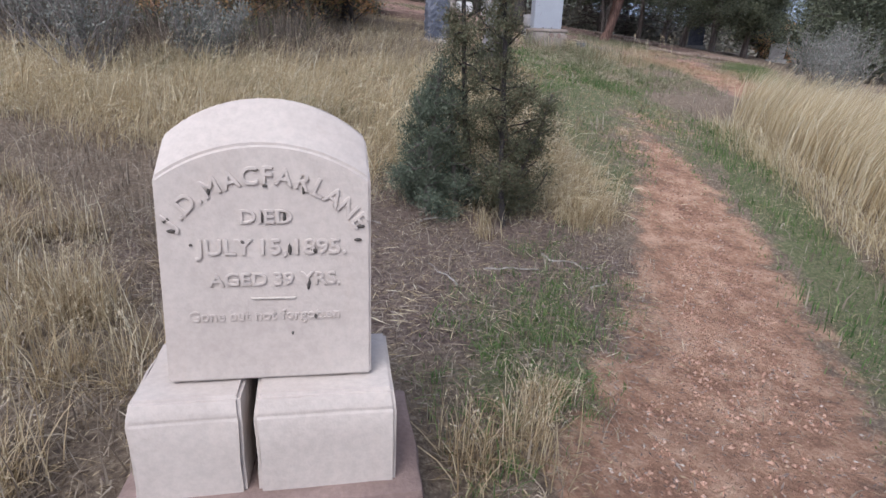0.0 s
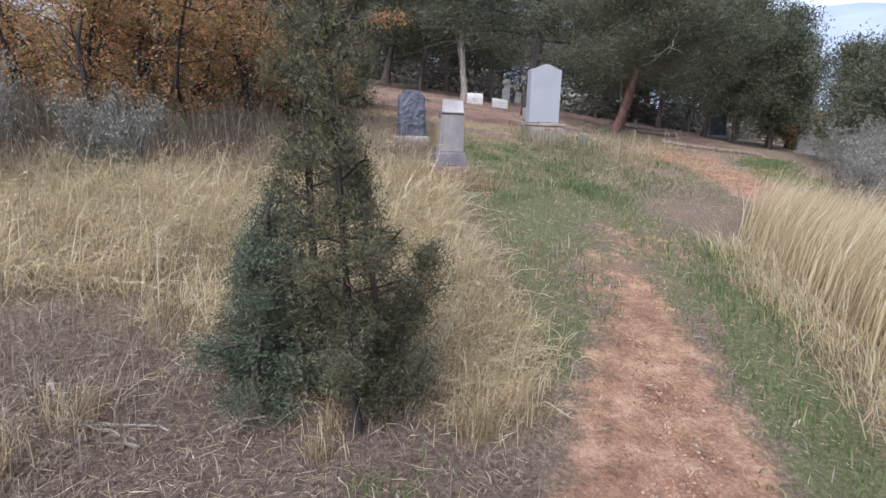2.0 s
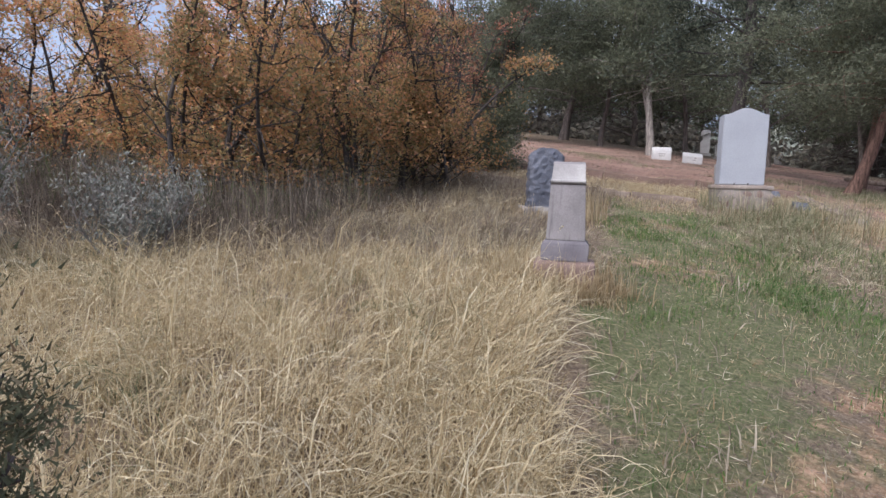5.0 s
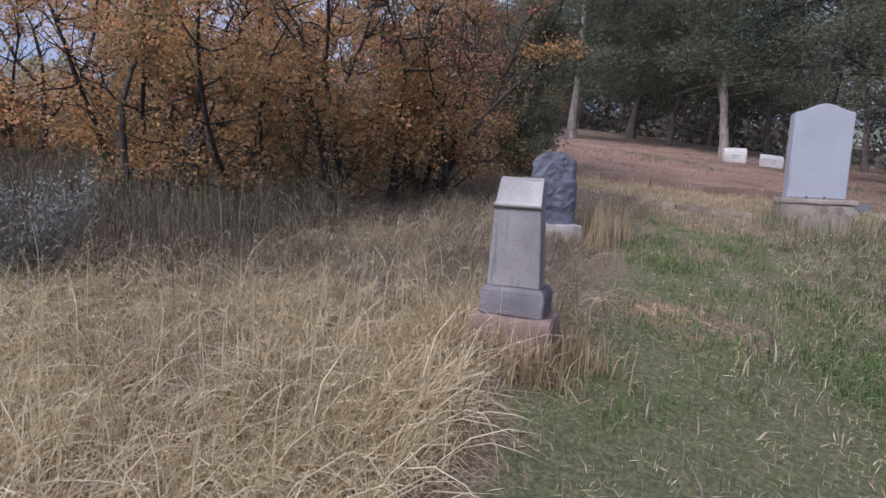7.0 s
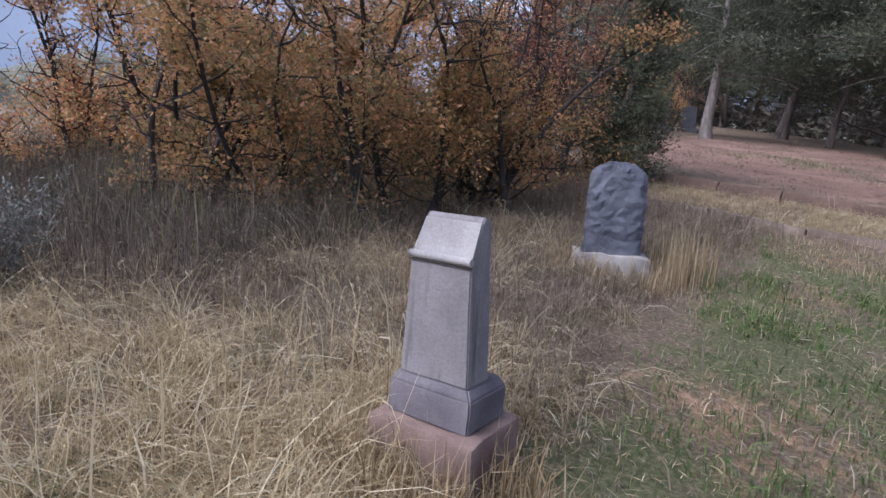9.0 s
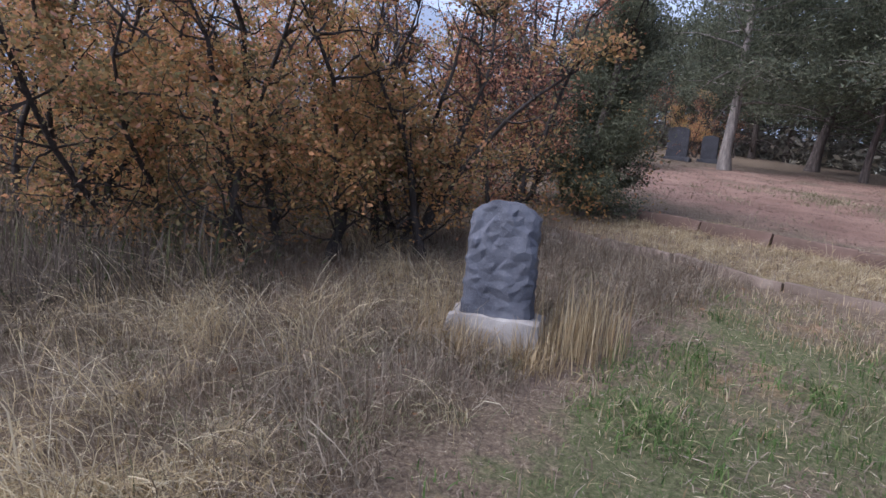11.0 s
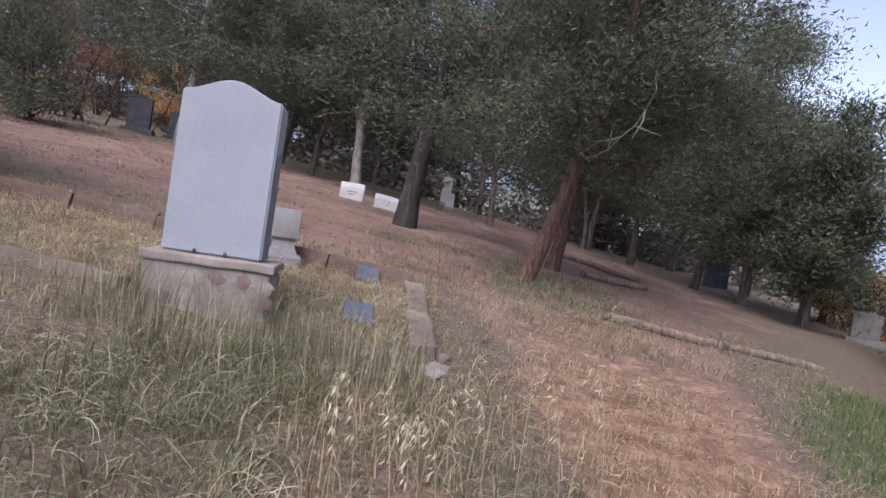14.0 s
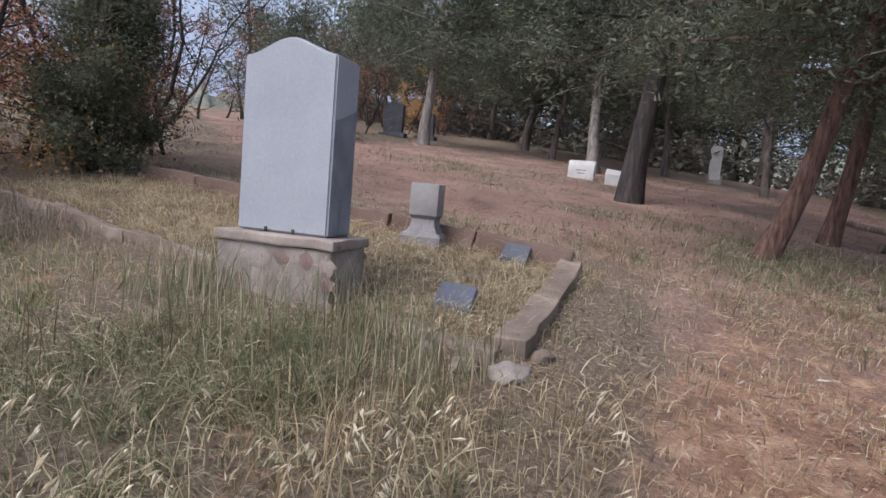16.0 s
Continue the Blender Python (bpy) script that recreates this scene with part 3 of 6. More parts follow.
def arc_text(name, text, size, radius, span, cz, y, parent, mat, depth=0.004, lean=0.0):
    """Letters set round an arch."""
    verts, faces, base = [], [], 0
    chars = list(text)
    wide = [{"M": 1.25, ".": 0.45, "J": 0.8, "I": 0.5, "E": 0.85, "L": 0.85, "F": 0.85}.get(c, 1.0) for c in chars]
    tot, run = sum(wide), 0.0
    bm = bmesh.new()
    for c, w in zip(chars, wide):
        a = radians(-span / 2 + span * (run + w / 2) / tot)
        run += w
        me = letter_mesh(c, size, depth)
        for v in me.vertices:
            p = v.co
            px, pz = p.x, radius + p.y
            q = Vector((px * math.cos(a) + pz * math.sin(a), 0, pz * math.cos(a) - px * math.sin(a) + cz))
            v.co = Vector((q.x, y - p.z + lean * q.z, q.z))
        bm.from_mesh(me)
        bpy.data.meshes.remove(me)
    return part(name, bm, mat, parent)


def cream_headstone():
    base = pose(-0.325, 0.847, 0.0, 0, 0, 12.4)
    g = empty_thing("headstone", base, "cream marble arched headstone on a cracked two-piece base", "headstone")
    lean = 0.10
    bot = 0.715
    rings = [arch(0.236, 0.475, 0.553, 0.0, lean=lean), arch(0.228, 0.555, 0.645, 0.075, lean=lean), arch(0.228, 0.552, 0.64, 0.15, lean=lean)]
    bm = loft(rings)
    bmesh.ops.bevel(bm, geom=[e for e in bm.edges if e.calc_face_angle(0) > 0.5], offset=0.006, segments=2, affect="EDGES")
    bmesh.ops.translate(bm, vec=(0, 0, bot), verts=bm.verts)
    t = smoothed(part("tablet", bm, M_TABLET, g, "cream marble tablet with raised letters"), 30)
    y = -0.001 - lean * bot
    o = bot
    arc_text("name_lettering", "J.D.MACFARLANE", 0.056, 0.262, 112, o + 0.222, y, t, M_TABLET, 0.0028, lean)
    text_line("inscription", "DIED", 0.044, 0.115, 0.0, o + 0.392, y, t, M_TABLET, 0.0028, lean)
    text_words("inscription", "JULY 15, 1895.", 0.050, 0.335, 0.01, o + 0.322, y, t, M_TABLET, 0.0028, lean)
    text_words("inscription", "AGED 39 YRS.", 0.042, 0.295, 0.015, o + 0.247, y, t, M_TABLET, 0.0028, lean)
    text_words("inscription", "Gone but not forgotten", 0.036, 0.34, -0.01, o + 0.160, y, t, M_TABLET, 0.001, lean)
    bm = block(0.10, 0.006, 0.004, o + 0.2, 0.01, y + lean * (o + 0.2), bevel=0.0015)
    part("rule_line", bm, M_LETTER, t)
    # black grime caught in the letters and the chipped shoulders
    rng = random.Random(5)
    for x, z, w, h in ((-0.213, 0.385, 0.016, 0.012), (-0.203, 0.362, 0.02, 0.008), (-0.02, 0.498, 0.016, 0.004), (-0.12, 0.45, 0.007, 0.02), (0.085, 0.455, 0.008, 0.02), (0.0, 0.462, 0.012, 0.006), (0.212, 0.37, 0.02, 0.008), (0.205, 0.338, 0.018, 0.008), (-0.055, 0.335, 0.012, 0.009), (0.05, 0.318, 0.008, 0.026), (0.105, 0.315, 0.013, 0.016), (0.09, 0.235, 0.009, 0.028), (0.105, 0.155, 0.008, 0.012), (-0.008, 0.392, 0.006, 0.026), (0.04, 0.392, 0.008, 0.02), (-0.165, 0.33, 0.007, 0.006), (0.05, 0.115, 0.005, 0.008)):
        bm = bmesh.new()
        bmesh.ops.create_icosphere(bm, subdivisions=2, radius=1)
        for v in bm.verts:
            k = 1 + 0.5 * noise.noise(v.co * 2 + Vector((x * 90, z * 90, 0)))
            zz = o + z + v.co.z * h * 0.5 * k
            v.co = Vector((x + v.co.x * w * 0.5 * k, y + lean * zz - 0.0008 + v.co.y * 0.0035, zz))
        part("stain", bm, M_STAIN, t, "black grime stain")
    # the base, split by an open crack
    top, low, deep = 0.712, 0.43, 0.34
    cut = -0.048
    for x0, x1, sd, tilt in ((-0.312, cut - 0.010, 1, 0.010), (cut - 0.001, 0.292, 2, -0.008)):
        bm = bmesh.new()
        n = 6
        fr = [(x0 + (0.012 if sd == 2 else 0), -0.085), (x1 - (0.006 if sd == 1 else 0), -0.085), (x1, -0.085 + deep), (x0, -0.085 + deep)]
        lowr = [(x, yy, low) for x, yy in fr]
        mid = [(x, yy, top - 0.045 + tilt * x) for x, yy in fr]
        ins = [((x0 + x1) / 2 + (x - (x0 + x1) / 2) * 0.965, (0.085) + (yy - 0.085) * 0.88, top + tilt * x) for x, yy in fr]
        bm = loft([lowr, mid, ins])
        bmesh.ops.bevel(bm, geom=list(bm.edges), offset=0.008, segments=2, affect="EDGES")
        chipped(bm, 0.004, 14, sd * 3.0, 3)
        smoothed(part("base_half", bm, M_TABLET, g, "cracked cream marble base block"), 35)
    bm = block(0.72, 0.46, 0.34, 0.12, 0.0, 0.1, bevel=0.02, rough=0.012, cuts=4, seed=3)
    smoothed(part("foundation", bm, M_PINK, g, "buried sandstone footing"), 50)
    return g


def grey_pedestal():
    g = empty_thing("headstone", pose(0.418, 7.799, 0.0, 0, 0, 11.0), "weathered grey marble pedestal headstone with slanted top", "headstone")
    bm = block(0.45, 0.36, 0.38, 1.06, 0.0, 0.13, bevel=0.02, rough=0.014, cuts=4, seed=5)
    smoothed(part("footing", bm, M_PINK, g, "rough pinkish sandstone footing"), 50)
    sq = ((-1, -1), (1, -1), (1, 1), (-1, 1))
    bm = loft([[(x * 0.176, 0.13 + yy * 0.13, z) for x, yy in sq] for z in (1.44, 1.56)] + [[(x * 0.150, 0.13 + yy * 0.108, 1.597) for x, yy in sq]])
    bmesh.ops.bevel(bm, geom=list(bm.edges), offset=0.006, segments=2, affect="EDGES")
    chipped(bm, 0.003, 20, 1.0, 2)
    smoothed(part("plinth", bm, M_PLINTH, g, "dark streaked marble plinth"), 35)
    # the shaft in profile: battered front, then the slanted face up to a narrow rounded crest
    prof = [(0.022, 1.595), (0.014, 2.012), (0.020, 2.02), (0.083, 2.168), (0.100, 2.185), (0.125, 2.18), (0.146, 2.15), (0.165, 1.63), (0.172, 1.595)]
    left, right = [], []
    for yy, z in prof:
        w = 0.146 - (z - 1.6) * 0.048
        left.append((-w, yy, z))
        right.append((w, yy, z))
    bm = loft([left, right])
    bmesh.ops.bevel(bm, geom=list(bm.edges), offset=0.005, segments=2, affect="EDGES")
    chipped(bm, 0.0025, 18, 4.0, 2)
    shaft = smoothed(part("shaft", bm, M_GREY, g, "grey marble shaft with dark vertical streaks"), 35)
    pts = [(Vector((x, 0.014 + 0.0007 * math.sin(x * 90), 2.036)), 0.0145) for x in np.linspace(-0.128, 0.128, 12)]
    v, f = tubes([pts], 12)
    lip = np_object("rolled_lip", v, f, M_GREYCAP, shaft, "rounded moulding under the slanted face", True)
    bm = bmesh.new()
    bm.from_mesh(lip.data)
    bm.verts.ensure_lookup_table()
    bm.faces.new([bm.verts[i] for i in range(12)])
    bm.faces.new([bm.verts[11 * 12 + i] for i in reversed(range(12))])
    bm.to_mesh(lip.data)
    bm.free()
    bm = loft([[(-0.123, 0.0235, 2.046), (0.123, 0.0235, 2.046), (0.123, 0.032, 2.046), (-0.123, 0.032, 2.046)], [(-0.116, 0.0775, 2.166), (0.116, 0.0775, 2.166), (0.116, 0.086, 2.164), (-0.116, 0.086, 2.164)]])
    part("slanted_face", bm, M_GREYCAP, shaft, "pale slanted inscription face")
    # Black strip for the crack under the lip and the shadow in it.
    bm = block(0.26, 0.004, 0.006, 2.013, 0, 0.012, bevel=0.001)
    part("shadow_joint", bm, M_STAIN, shaft, "dark joint under the moulding")
    return g


def granite_headstone():
    g = empty_thing("headstone", pose(-0.45, 10.595, 0.0, 0, 0, 31.0), "dark blue-grey rock-faced granite headstone on pale base", "headstone")
    bm = block(0.60, 0.36, 0.38, 1.38, 0.0, 0.17, bevel=0.015, rough=0.03, cuts=7, seed=2)
    smoothed(part("base", bm, M_GRANBASE, g, "pale rock-faced granite base"), 40)
    # rough-hewn stone: a faceted slab with a shallow arched head
    nx, nz = 13, 19
    bm = bmesh.new()
    grid = {}
    rng = random.Random(21)
    w, h = 0.235, 0.745
    for side in (0, 1):
        for i in range(nx + 1):
            for k in range(nz + 1):
                u, v = i / nx * 2 - 1, k / nz
                if 0 < i < nx:
                    u += rng.uniform(-0.055, 0.055)
                if 0 < k < nz:
                    v += rng.uniform(-0.02, 0.02)
                zt = h - 0.10 * abs(u) ** 2.6
                x, z = u * (w - 0.012 * v), v * zt
                edge = max(abs(u), v) ** 8
                rel = rng.uniform(-0.011, 0.011) + 0.014 * noise.noise(Vector((x * 7, z * 5.5, side * 9.0)))
                if side == 0 and v < 0.22:
                    rel *= v / 0.22
                brow = 0.035 if side == 0 and v > 0.70 + 0.22 * (1 - abs(u - 0.1)) else 0.0
                hollow = 0.012 * max(0.0, 1 - abs(u + 0.3) * 2) * max(0.0, 1 - abs(v - 0.62) * 5) if side == 0 else 0.0
                y = (0.04 + 0.045 * edge - rel * (1 - 0.4 * edge) + brow + hollow) if side == 0 else (0.245 - 0.035 * edge + rel)
                jx = rng.uniform(-0.012, 0.008)
                grid[side, i, k] = bm.verts.new((x + (jx * (1 if u > 0 else -1) if i in (0, nx) else 0), y, 1.755 + z + (rng.uniform(-0.012, 0.006) if k == nz else 0)))
    for side in (0, 1):
        for i in range(nx):
            for k in range(nz):
                q = [grid[side, i, k], grid[side, i + 1, k], grid[side, i + 1, k + 1], grid[side, i, k + 1]]
                bm.faces.new(q if side == 0 else q[::-1])
    for k in range(nz):
        bm.faces.new((grid[0, 0, k], grid[0, 0, k + 1], grid[1, 0, k + 1], grid[1, 0, k]))
        bm.faces.new((grid[0, nx, k], grid[1, nx, k], grid[1, nx, k + 1], grid[0, nx, k + 1]))
    for i in range(nx):
        bm.faces.new((grid[0, i, nz], grid[0, i + 1, nz], grid[1, i + 1, nz], grid[1, i, nz]))
        bm.faces.new((grid[0, i, 0], grid[1, i, 0], grid[1, i + 1, 0], grid[0, i + 1, 0]))
    bmesh.ops.triangulate(bm, faces=list(bm.faces))
    bmesh.ops.bevel(bm, geom=[e for e in bm.edges if e.calc_face_angle(0) > 0.5], offset=0.004, segments=1, affect="EDGES")
    smoothed(part("stone", bm, M_GRANITE, g, "rock-faced blue-grey granite slab"), 7)
    return g


def ogee(w, hs, hc, y, n=22):
    """An upright outline with square shoulders and a swept ogee head."""
    pts = [(-w, y, 0)]
    for i in range(n + 1):
        u = -1 + 2 * i / n
        a = abs(u)
        if a > 0.93:
            z = hs
        else:
            k = 1 - a / 0.93
            z = hs + (hc - hs) * (k * k * (3 - 2 * k)) ** 0.85
        pts.append((w * u, y, z))
    pts.append((w, y, 0))
    return pts


def white_headstone():
    yaw = 13.1
    g = empty_thing("headstone", pose(1.803, 13.808, 2.16, 0, -0.5, yaw), "tall blue-white marble headstone with ogee top on rubble footing", "headstone")
    o = 0.0
    bm = loft([[(x, y, z + o) for x, y, z in ring] for ring in (ogee(0.328, 1.09, 1.19, 0.0), ogee(0.328, 1.09, 1.19, 0.285))])
    bmesh.ops.bevel(bm, geom=[e for e in bm.edges if e.calc_face_angle(0) > 0.6], offset=0.012, segments=3, affect="EDGES")
    t = smoothed(part("tablet", bm, M_WHITE, g, "smooth blue-white marble tablet"), 30)
    # a darker, streaked plate over the lower flank
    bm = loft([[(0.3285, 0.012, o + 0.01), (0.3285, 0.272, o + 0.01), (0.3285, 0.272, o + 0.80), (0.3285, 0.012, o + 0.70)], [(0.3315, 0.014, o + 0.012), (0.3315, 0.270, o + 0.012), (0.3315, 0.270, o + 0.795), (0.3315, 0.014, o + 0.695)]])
    part("dark_flank", bm, M_WHITESIDE, t, "darker streaked lower side")
    for x in (-0.11, 0.09):
        bm = block(0.02, 0.012, 0.03, o, x, -0.004, bevel=0.004)
        part("lead_wedge", bm, M_STAIN, t)
    bm = block(0.86, 0.46, 0.06, o - 0.065, 0.01, 0.12, bevel=0.012, rough=0.008, cuts=6, seed=8)
    smoothed(part("slab", bm, M_CONCRETE, g, "pale stone slab"), 45)
    bm = block(0.82, 0.44, 0.75, o - 0.812, 0.01, 0.13, bevel=0.02, rough=0.012, cuts=5, seed=9)
    f = smoothed(part("footing", bm, M_MORTAR, g, "mortared rubble footing"), 60)
    rng = random.Random(12)
    stones = []
    for face in range(2):
        for r in range(3):
            x = -0.36 if face == 0 else -0.06
            end = 0.38 if face == 0 else 0.32
            while x < end:
                w = rng.uniform(0.07, 0.17)
                hh = rng.uniform(0.08, 0.13)
                bm = bmesh.new()
                bmesh.ops.create_icosphere(bm, subdivisions=2, radius=1)
                z = o - 0.15 - r * 0.13 + rng.uniform(-0.02, 0.02)
                for v in bm.verts:
                    k = 1 + 0.75 * noise.noise(v.co * 1.5 + Vector((x * 40, r * 5, face * 9)))
                    if face == 0:
                        v.co = Vector((x + w / 2 + v.co.x * w * 0.48 * k, -0.087 + v.co.y * 0.007, z + v.co.z * hh * 0.5 * k))
                    else:
                        v.co = Vector((0.416 + v.co.x * 0.007, x + w / 2 + v.co.y * w * 0.48 * k, z + v.co.z * hh * 0.5 * k))
                part("stone", bm, M_PINK if rng.random() < 0.4 else M_CONCRETE, f)
                x += w + rng.uniform(0.0, 0.025)
    return g


def small_pedestal():
    z = 1.93
    g = empty_thing("grave_marker", pose(1.56, 15.75, 0.0, 0, 0, 20), "small grey marble pedestal marker with cubic top", "headstone")
    smoothed(part("foot", loft([[(x * w, y * w, z + h) for x, y in ((-1, -1), (1, -1), (1, 1), (-1, 1))] for w, h in ((0.19, -0.1), (0.19, 0.16), (0.17, 0.19))]), M_GREY, g), 30)
    smoothed(part("neck", loft([[(x * w, y * w, z + h) for x, y in ((-1, -1), (1, -1), (1, 1), (-1, 1))] for w, h in ((0.15, 0.191), (0.115, 0.25), (0.105, 0.32), (0.13, 0.35))]), M_GREY, g), 30)
    bm = block(0.26, 0.26, 0.29, z + 0.351, bevel=0.008)
    smoothed(part("top_block", bm, M_GREYCAP, g, "cubic marble block"), 30)
    return g


def flush_marker(x, y, yaw, w=0.24, label="small blue-grey granite slant marker low in the grass"):
    z = gz(x, y)
    g = empty_thing("grave_marker", pose(x, y, z - 0.02, 0, 4, yaw), label, "headstone", "slant markers inside the kerb")
    bm = loft([[(-w / 2, -0.09, -0.06), (w / 2, -0.09, -0.06), (w / 2, 0.09, -0.06), (-w / 2, 0.09, -0.06)], [(-w / 2, -0.09, 0.05), (w / 2, -0.09, 0.05), (w / 2, 0.09, 0.17), (-w / 2, 0.09, 0.17)]])
    bmesh.ops.bevel(bm, geom=list(bm.edges), offset=0.008, segments=1, affect="EDGES")
    chipped(bm, 0.008, 22, x, 2)
    part("marker_block", bm, M_GRANITE, g)


def low_white_marker(x, y, yaw, w=0.62, h=0.40, broken=False):
    z = gz(x, y)
    g = empty_thing("grave_marker", pose(x, y, z, 0, 0, yaw), "low white marble block grave marker on bare soil", "headstone", "low white markers")
    prof = [(-0.16, -0.1), (-0.16, h * 0.62), (-0.05, h), (0.13, h), (0.16, -0.1)]
    bm = loft([[(-w / 2, yy, zz) for yy, zz in prof], [(w / 2, yy, zz * (0.8 if broken and zz > 0 else 1)) for yy, zz in prof]])
    bmesh.ops.bevel(bm, geom=list(bm.edges), offset=0.015, segments=2, affect="EDGES")
    chipped(bm, 0.012 if broken else 0.005, 8, x, 2)
    smoothed(part("block", bm, M_MARKER, g), 40)
    for k in range(2):
        bm = block(w * (0.4 - 0.1 * k), 0.006, 0.03, h * 0.38 - k * 0.07, 0, -0.158, bevel=0.002)
        part("worn_lettering", bm, M_GRANBASE, g)
    return g


def upright_marker(x, y, yaw, w, h, mat, label, base=True, lean=0.0):
    z = gz(x, y)
    g = empty_thing("headstone", pose(x, y, z, lean, 0, yaw), label, "headstone")
    bm = loft([[(a, b, c + 0.12) for a, b, c in ring] for ring in (arch(w / 2, h * 0.92, h, 0.0, 10), arch(w / 2, h * 0.92, h, 0.16, 10))])
    bmesh.ops.bevel(bm, geom=[e for e in bm.edges if e.calc_face_angle(0) > 0.6], offset=0.01, segments=2, affect="EDGES")
    smoothed(part("tablet", bm, mat, g), 30)
    bm = block(w * 1.35, 0.36, 0.32, -0.2, 0, 0.08, bevel=0.015, rough=0.01, cuts=2)
    smoothed(part("base", bm, mat if mat is M_DARKPOL else M_GRANBASE, g), 40)
    return g


cream_headstone()
grey_pedestal()
granite_headstone()
white_headstone()
small_pedestal()
flush_marker(2.72, 14.45, 18)
flush_marker(2.42, 15.9, 12)
low_white_marker(-0.28, 24.9, 12)
low_white_marker(0.72, 24.6, 8, 0.6, 0.36, True)
upright_marker(-8.35, 27.7, 15, 0.72, 1.05, M_DARKPOL, "tall dark granite headstone on a dark slab")
upright_marker(-7.75, 28.9, 15, 0.55, 0.85, M_DARKPOL, "lower dark granite headstone beside a taller one")
upright_marker(9.75, 26.7, -12, 0.62, 0.78, M_GRANITE, "grey granite headstone under the juniper trees", lean=-4)
upright_marker(1.55, 32.6, 5, 0.32, 0.55, M_MARKER, "small white marble headstone beside the lane")
upright_marker(4.9, 44.0, 5, 0.42, 0.6, M_MARKER, "small white marble headstone far up the hill")
upright_marker(0.9, 37.0, 8, 0.45, 1.2, M_MARKER, "slim pale marble monument among the trees")
upright_marker(11.2, 22.4, -20, 0.5, 0.55, M_GRANBASE, "pale weathered headstone in the brush")


# ---------------------------------------------------------------- kerbs and edging


def kerb(name, label, line, width, high, mat, seed, length=0.85, gap=0.012):
    """A grave plot's edging of cast lengths, each a little out of line."""
    rng = random.Random(seed)
    x, y = line[0]
    g = empty_thing(name, pose(x, y, gz(x, y)), label, "kerb", "kerb of the family plot")
    inv = g.matrix_world.inverted()
    for (ax, ay), (bx, by) in zip(line, line[1:]):
        d = math.hypot(bx - ax, by - ay)
        n = max(1, round(d / length))
        for i in range(n):
            f0, f1 = i / n, (i + 1) / n
            cx, cy = ax + (bx - ax) * (f0 + f1) / 2, ay + (by - ay) * (f0 + f1) / 2
            p0 = Vector((ax + (bx - ax) * f0, ay + (by - ay) * f0, 0))
            p1 = Vector((ax + (bx - ax) * f1, ay + (by - ay) * f1, 0))
            z0, z1 = gz(p0.x, p0.y), gz(p1.x, p1.y)
            tilt = -math.degrees(math.atan2(z1 - z0, d / n))
            bm = block(d / n - gap, width, high + 0.3, -0.3, bevel=0.012, rough=0.022, cuts=5, seed=seed + i)
            ob = smoothed(part("kerb_stone", bm, mat, g), 45)
            m = Matrix.Translation((cx, cy, (z0 + z1) / 2)) @ pose(0, 0, 0, rng.uniform(-2, 2), tilt + rng.uniform(-1.6, 1.6), math.degrees(math.atan2(by - ay, bx - ax)) + rng.uniform(-0.8, 0.8))
            ob.matrix_local = inv @ m
    return g


kerb("kerb", "low cracked concrete kerb edging a family plot", [(-2.45, 13.58), (-0.9, 13.72), (1.2, 13.86)], 0.12, 0.075, M_KERB, 1)
kerb("kerb", "weathered concrete kerb end beside the headstone", [(2.5, 13.98), (3.28, 14.02)], 0.15, 0.03, M_KERB, 31, 0.4)
kerb("kerb", "dark reddish kerb at the back of the plot", [(-2.3, 15.32), (0.2, 15.72), (2.86, 16.12)], 0.11, 0.165, M_RUBBLE, 11)
kerb("kerb", "crumbling concrete kerb end of the plot", [(3.30, 14.08), (2.90, 16.05)], 0.19, 0.085, M_KERB, 21, 0.98)


def rock(x, y, s, mat, seed, label):
    bm = bmesh.new()
    bmesh.ops.create_icosphere(bm, subdivisions=3, radius=1)
    for v in bm.verts:
        k = 1 + 0.35 * noise.noise(v.co * 1.2 + Vector((seed, 0, 0))) + 0.1 * noise.noise(v.co * 4 + Vector((seed, 3, 0)))
        v.co = Vector((v.co.x * s * k, v.co.y * s * 0.7 * k, v.co.z * s * 0.55 * k))
    ob = part("rock", bm, mat)
    ob.matrix_world = pose(x, y, gz(x, y) + s * 0.2, 0, 0, seed * 40)
    smoothed(ob, 35)
    tagged(ob, label, "rock", "loose stones by the kerb")


for i, (x, y, s) in enumerate(((3.42, 13.85, 0.13), (3.2, 13.80, 0.1), (2.95, 13.82, 0.08), (-2.55, 13.5, 0.14), (-2.2, 13.42, 0.1), (3.45, 14.2, 0.08))):
    rock(x, y, s * 0.85, M_KERB if i % 2 else M_MORTAR, i + 1, "rough pale stone lying beside the kerb")


def log_edge(line, r, label, seed):
    rng = np.random.default_rng(seed)
    x, y = line[0]
    pts = []
    for (ax, ay), (bx, by) in zip(line, line[1:]):
        for f in np.linspace(0, 1, 10):
            px, py = ax + (bx - ax) * f, ay + (by - ay) * f
            pts.append((np.array([px + rng.normal(0, 0.02), py + rng.normal(0, 0.02), gz(px, py) + r * 0.55]), r * rng.uniform(0.8, 1.1)))
    v, f = tubes([pts], 9)
    ob = np_object("log", v, f, M_LOG, None, label, True)
    tagged(ob, category="log", group="log edging of the lane")
    n = len(v) // 9
    bm = bmesh.new()
    bm.from_mesh(ob.data)
    bm.verts.ensure_lookup_table()
    bm.faces.new([bm.verts[i] for i in range(9)])
    bm.faces.new([bm.verts[(n - 1) * 9 + i] for i in reversed(range(9))])
    bm.to_mesh(ob.data)
    bm.free()


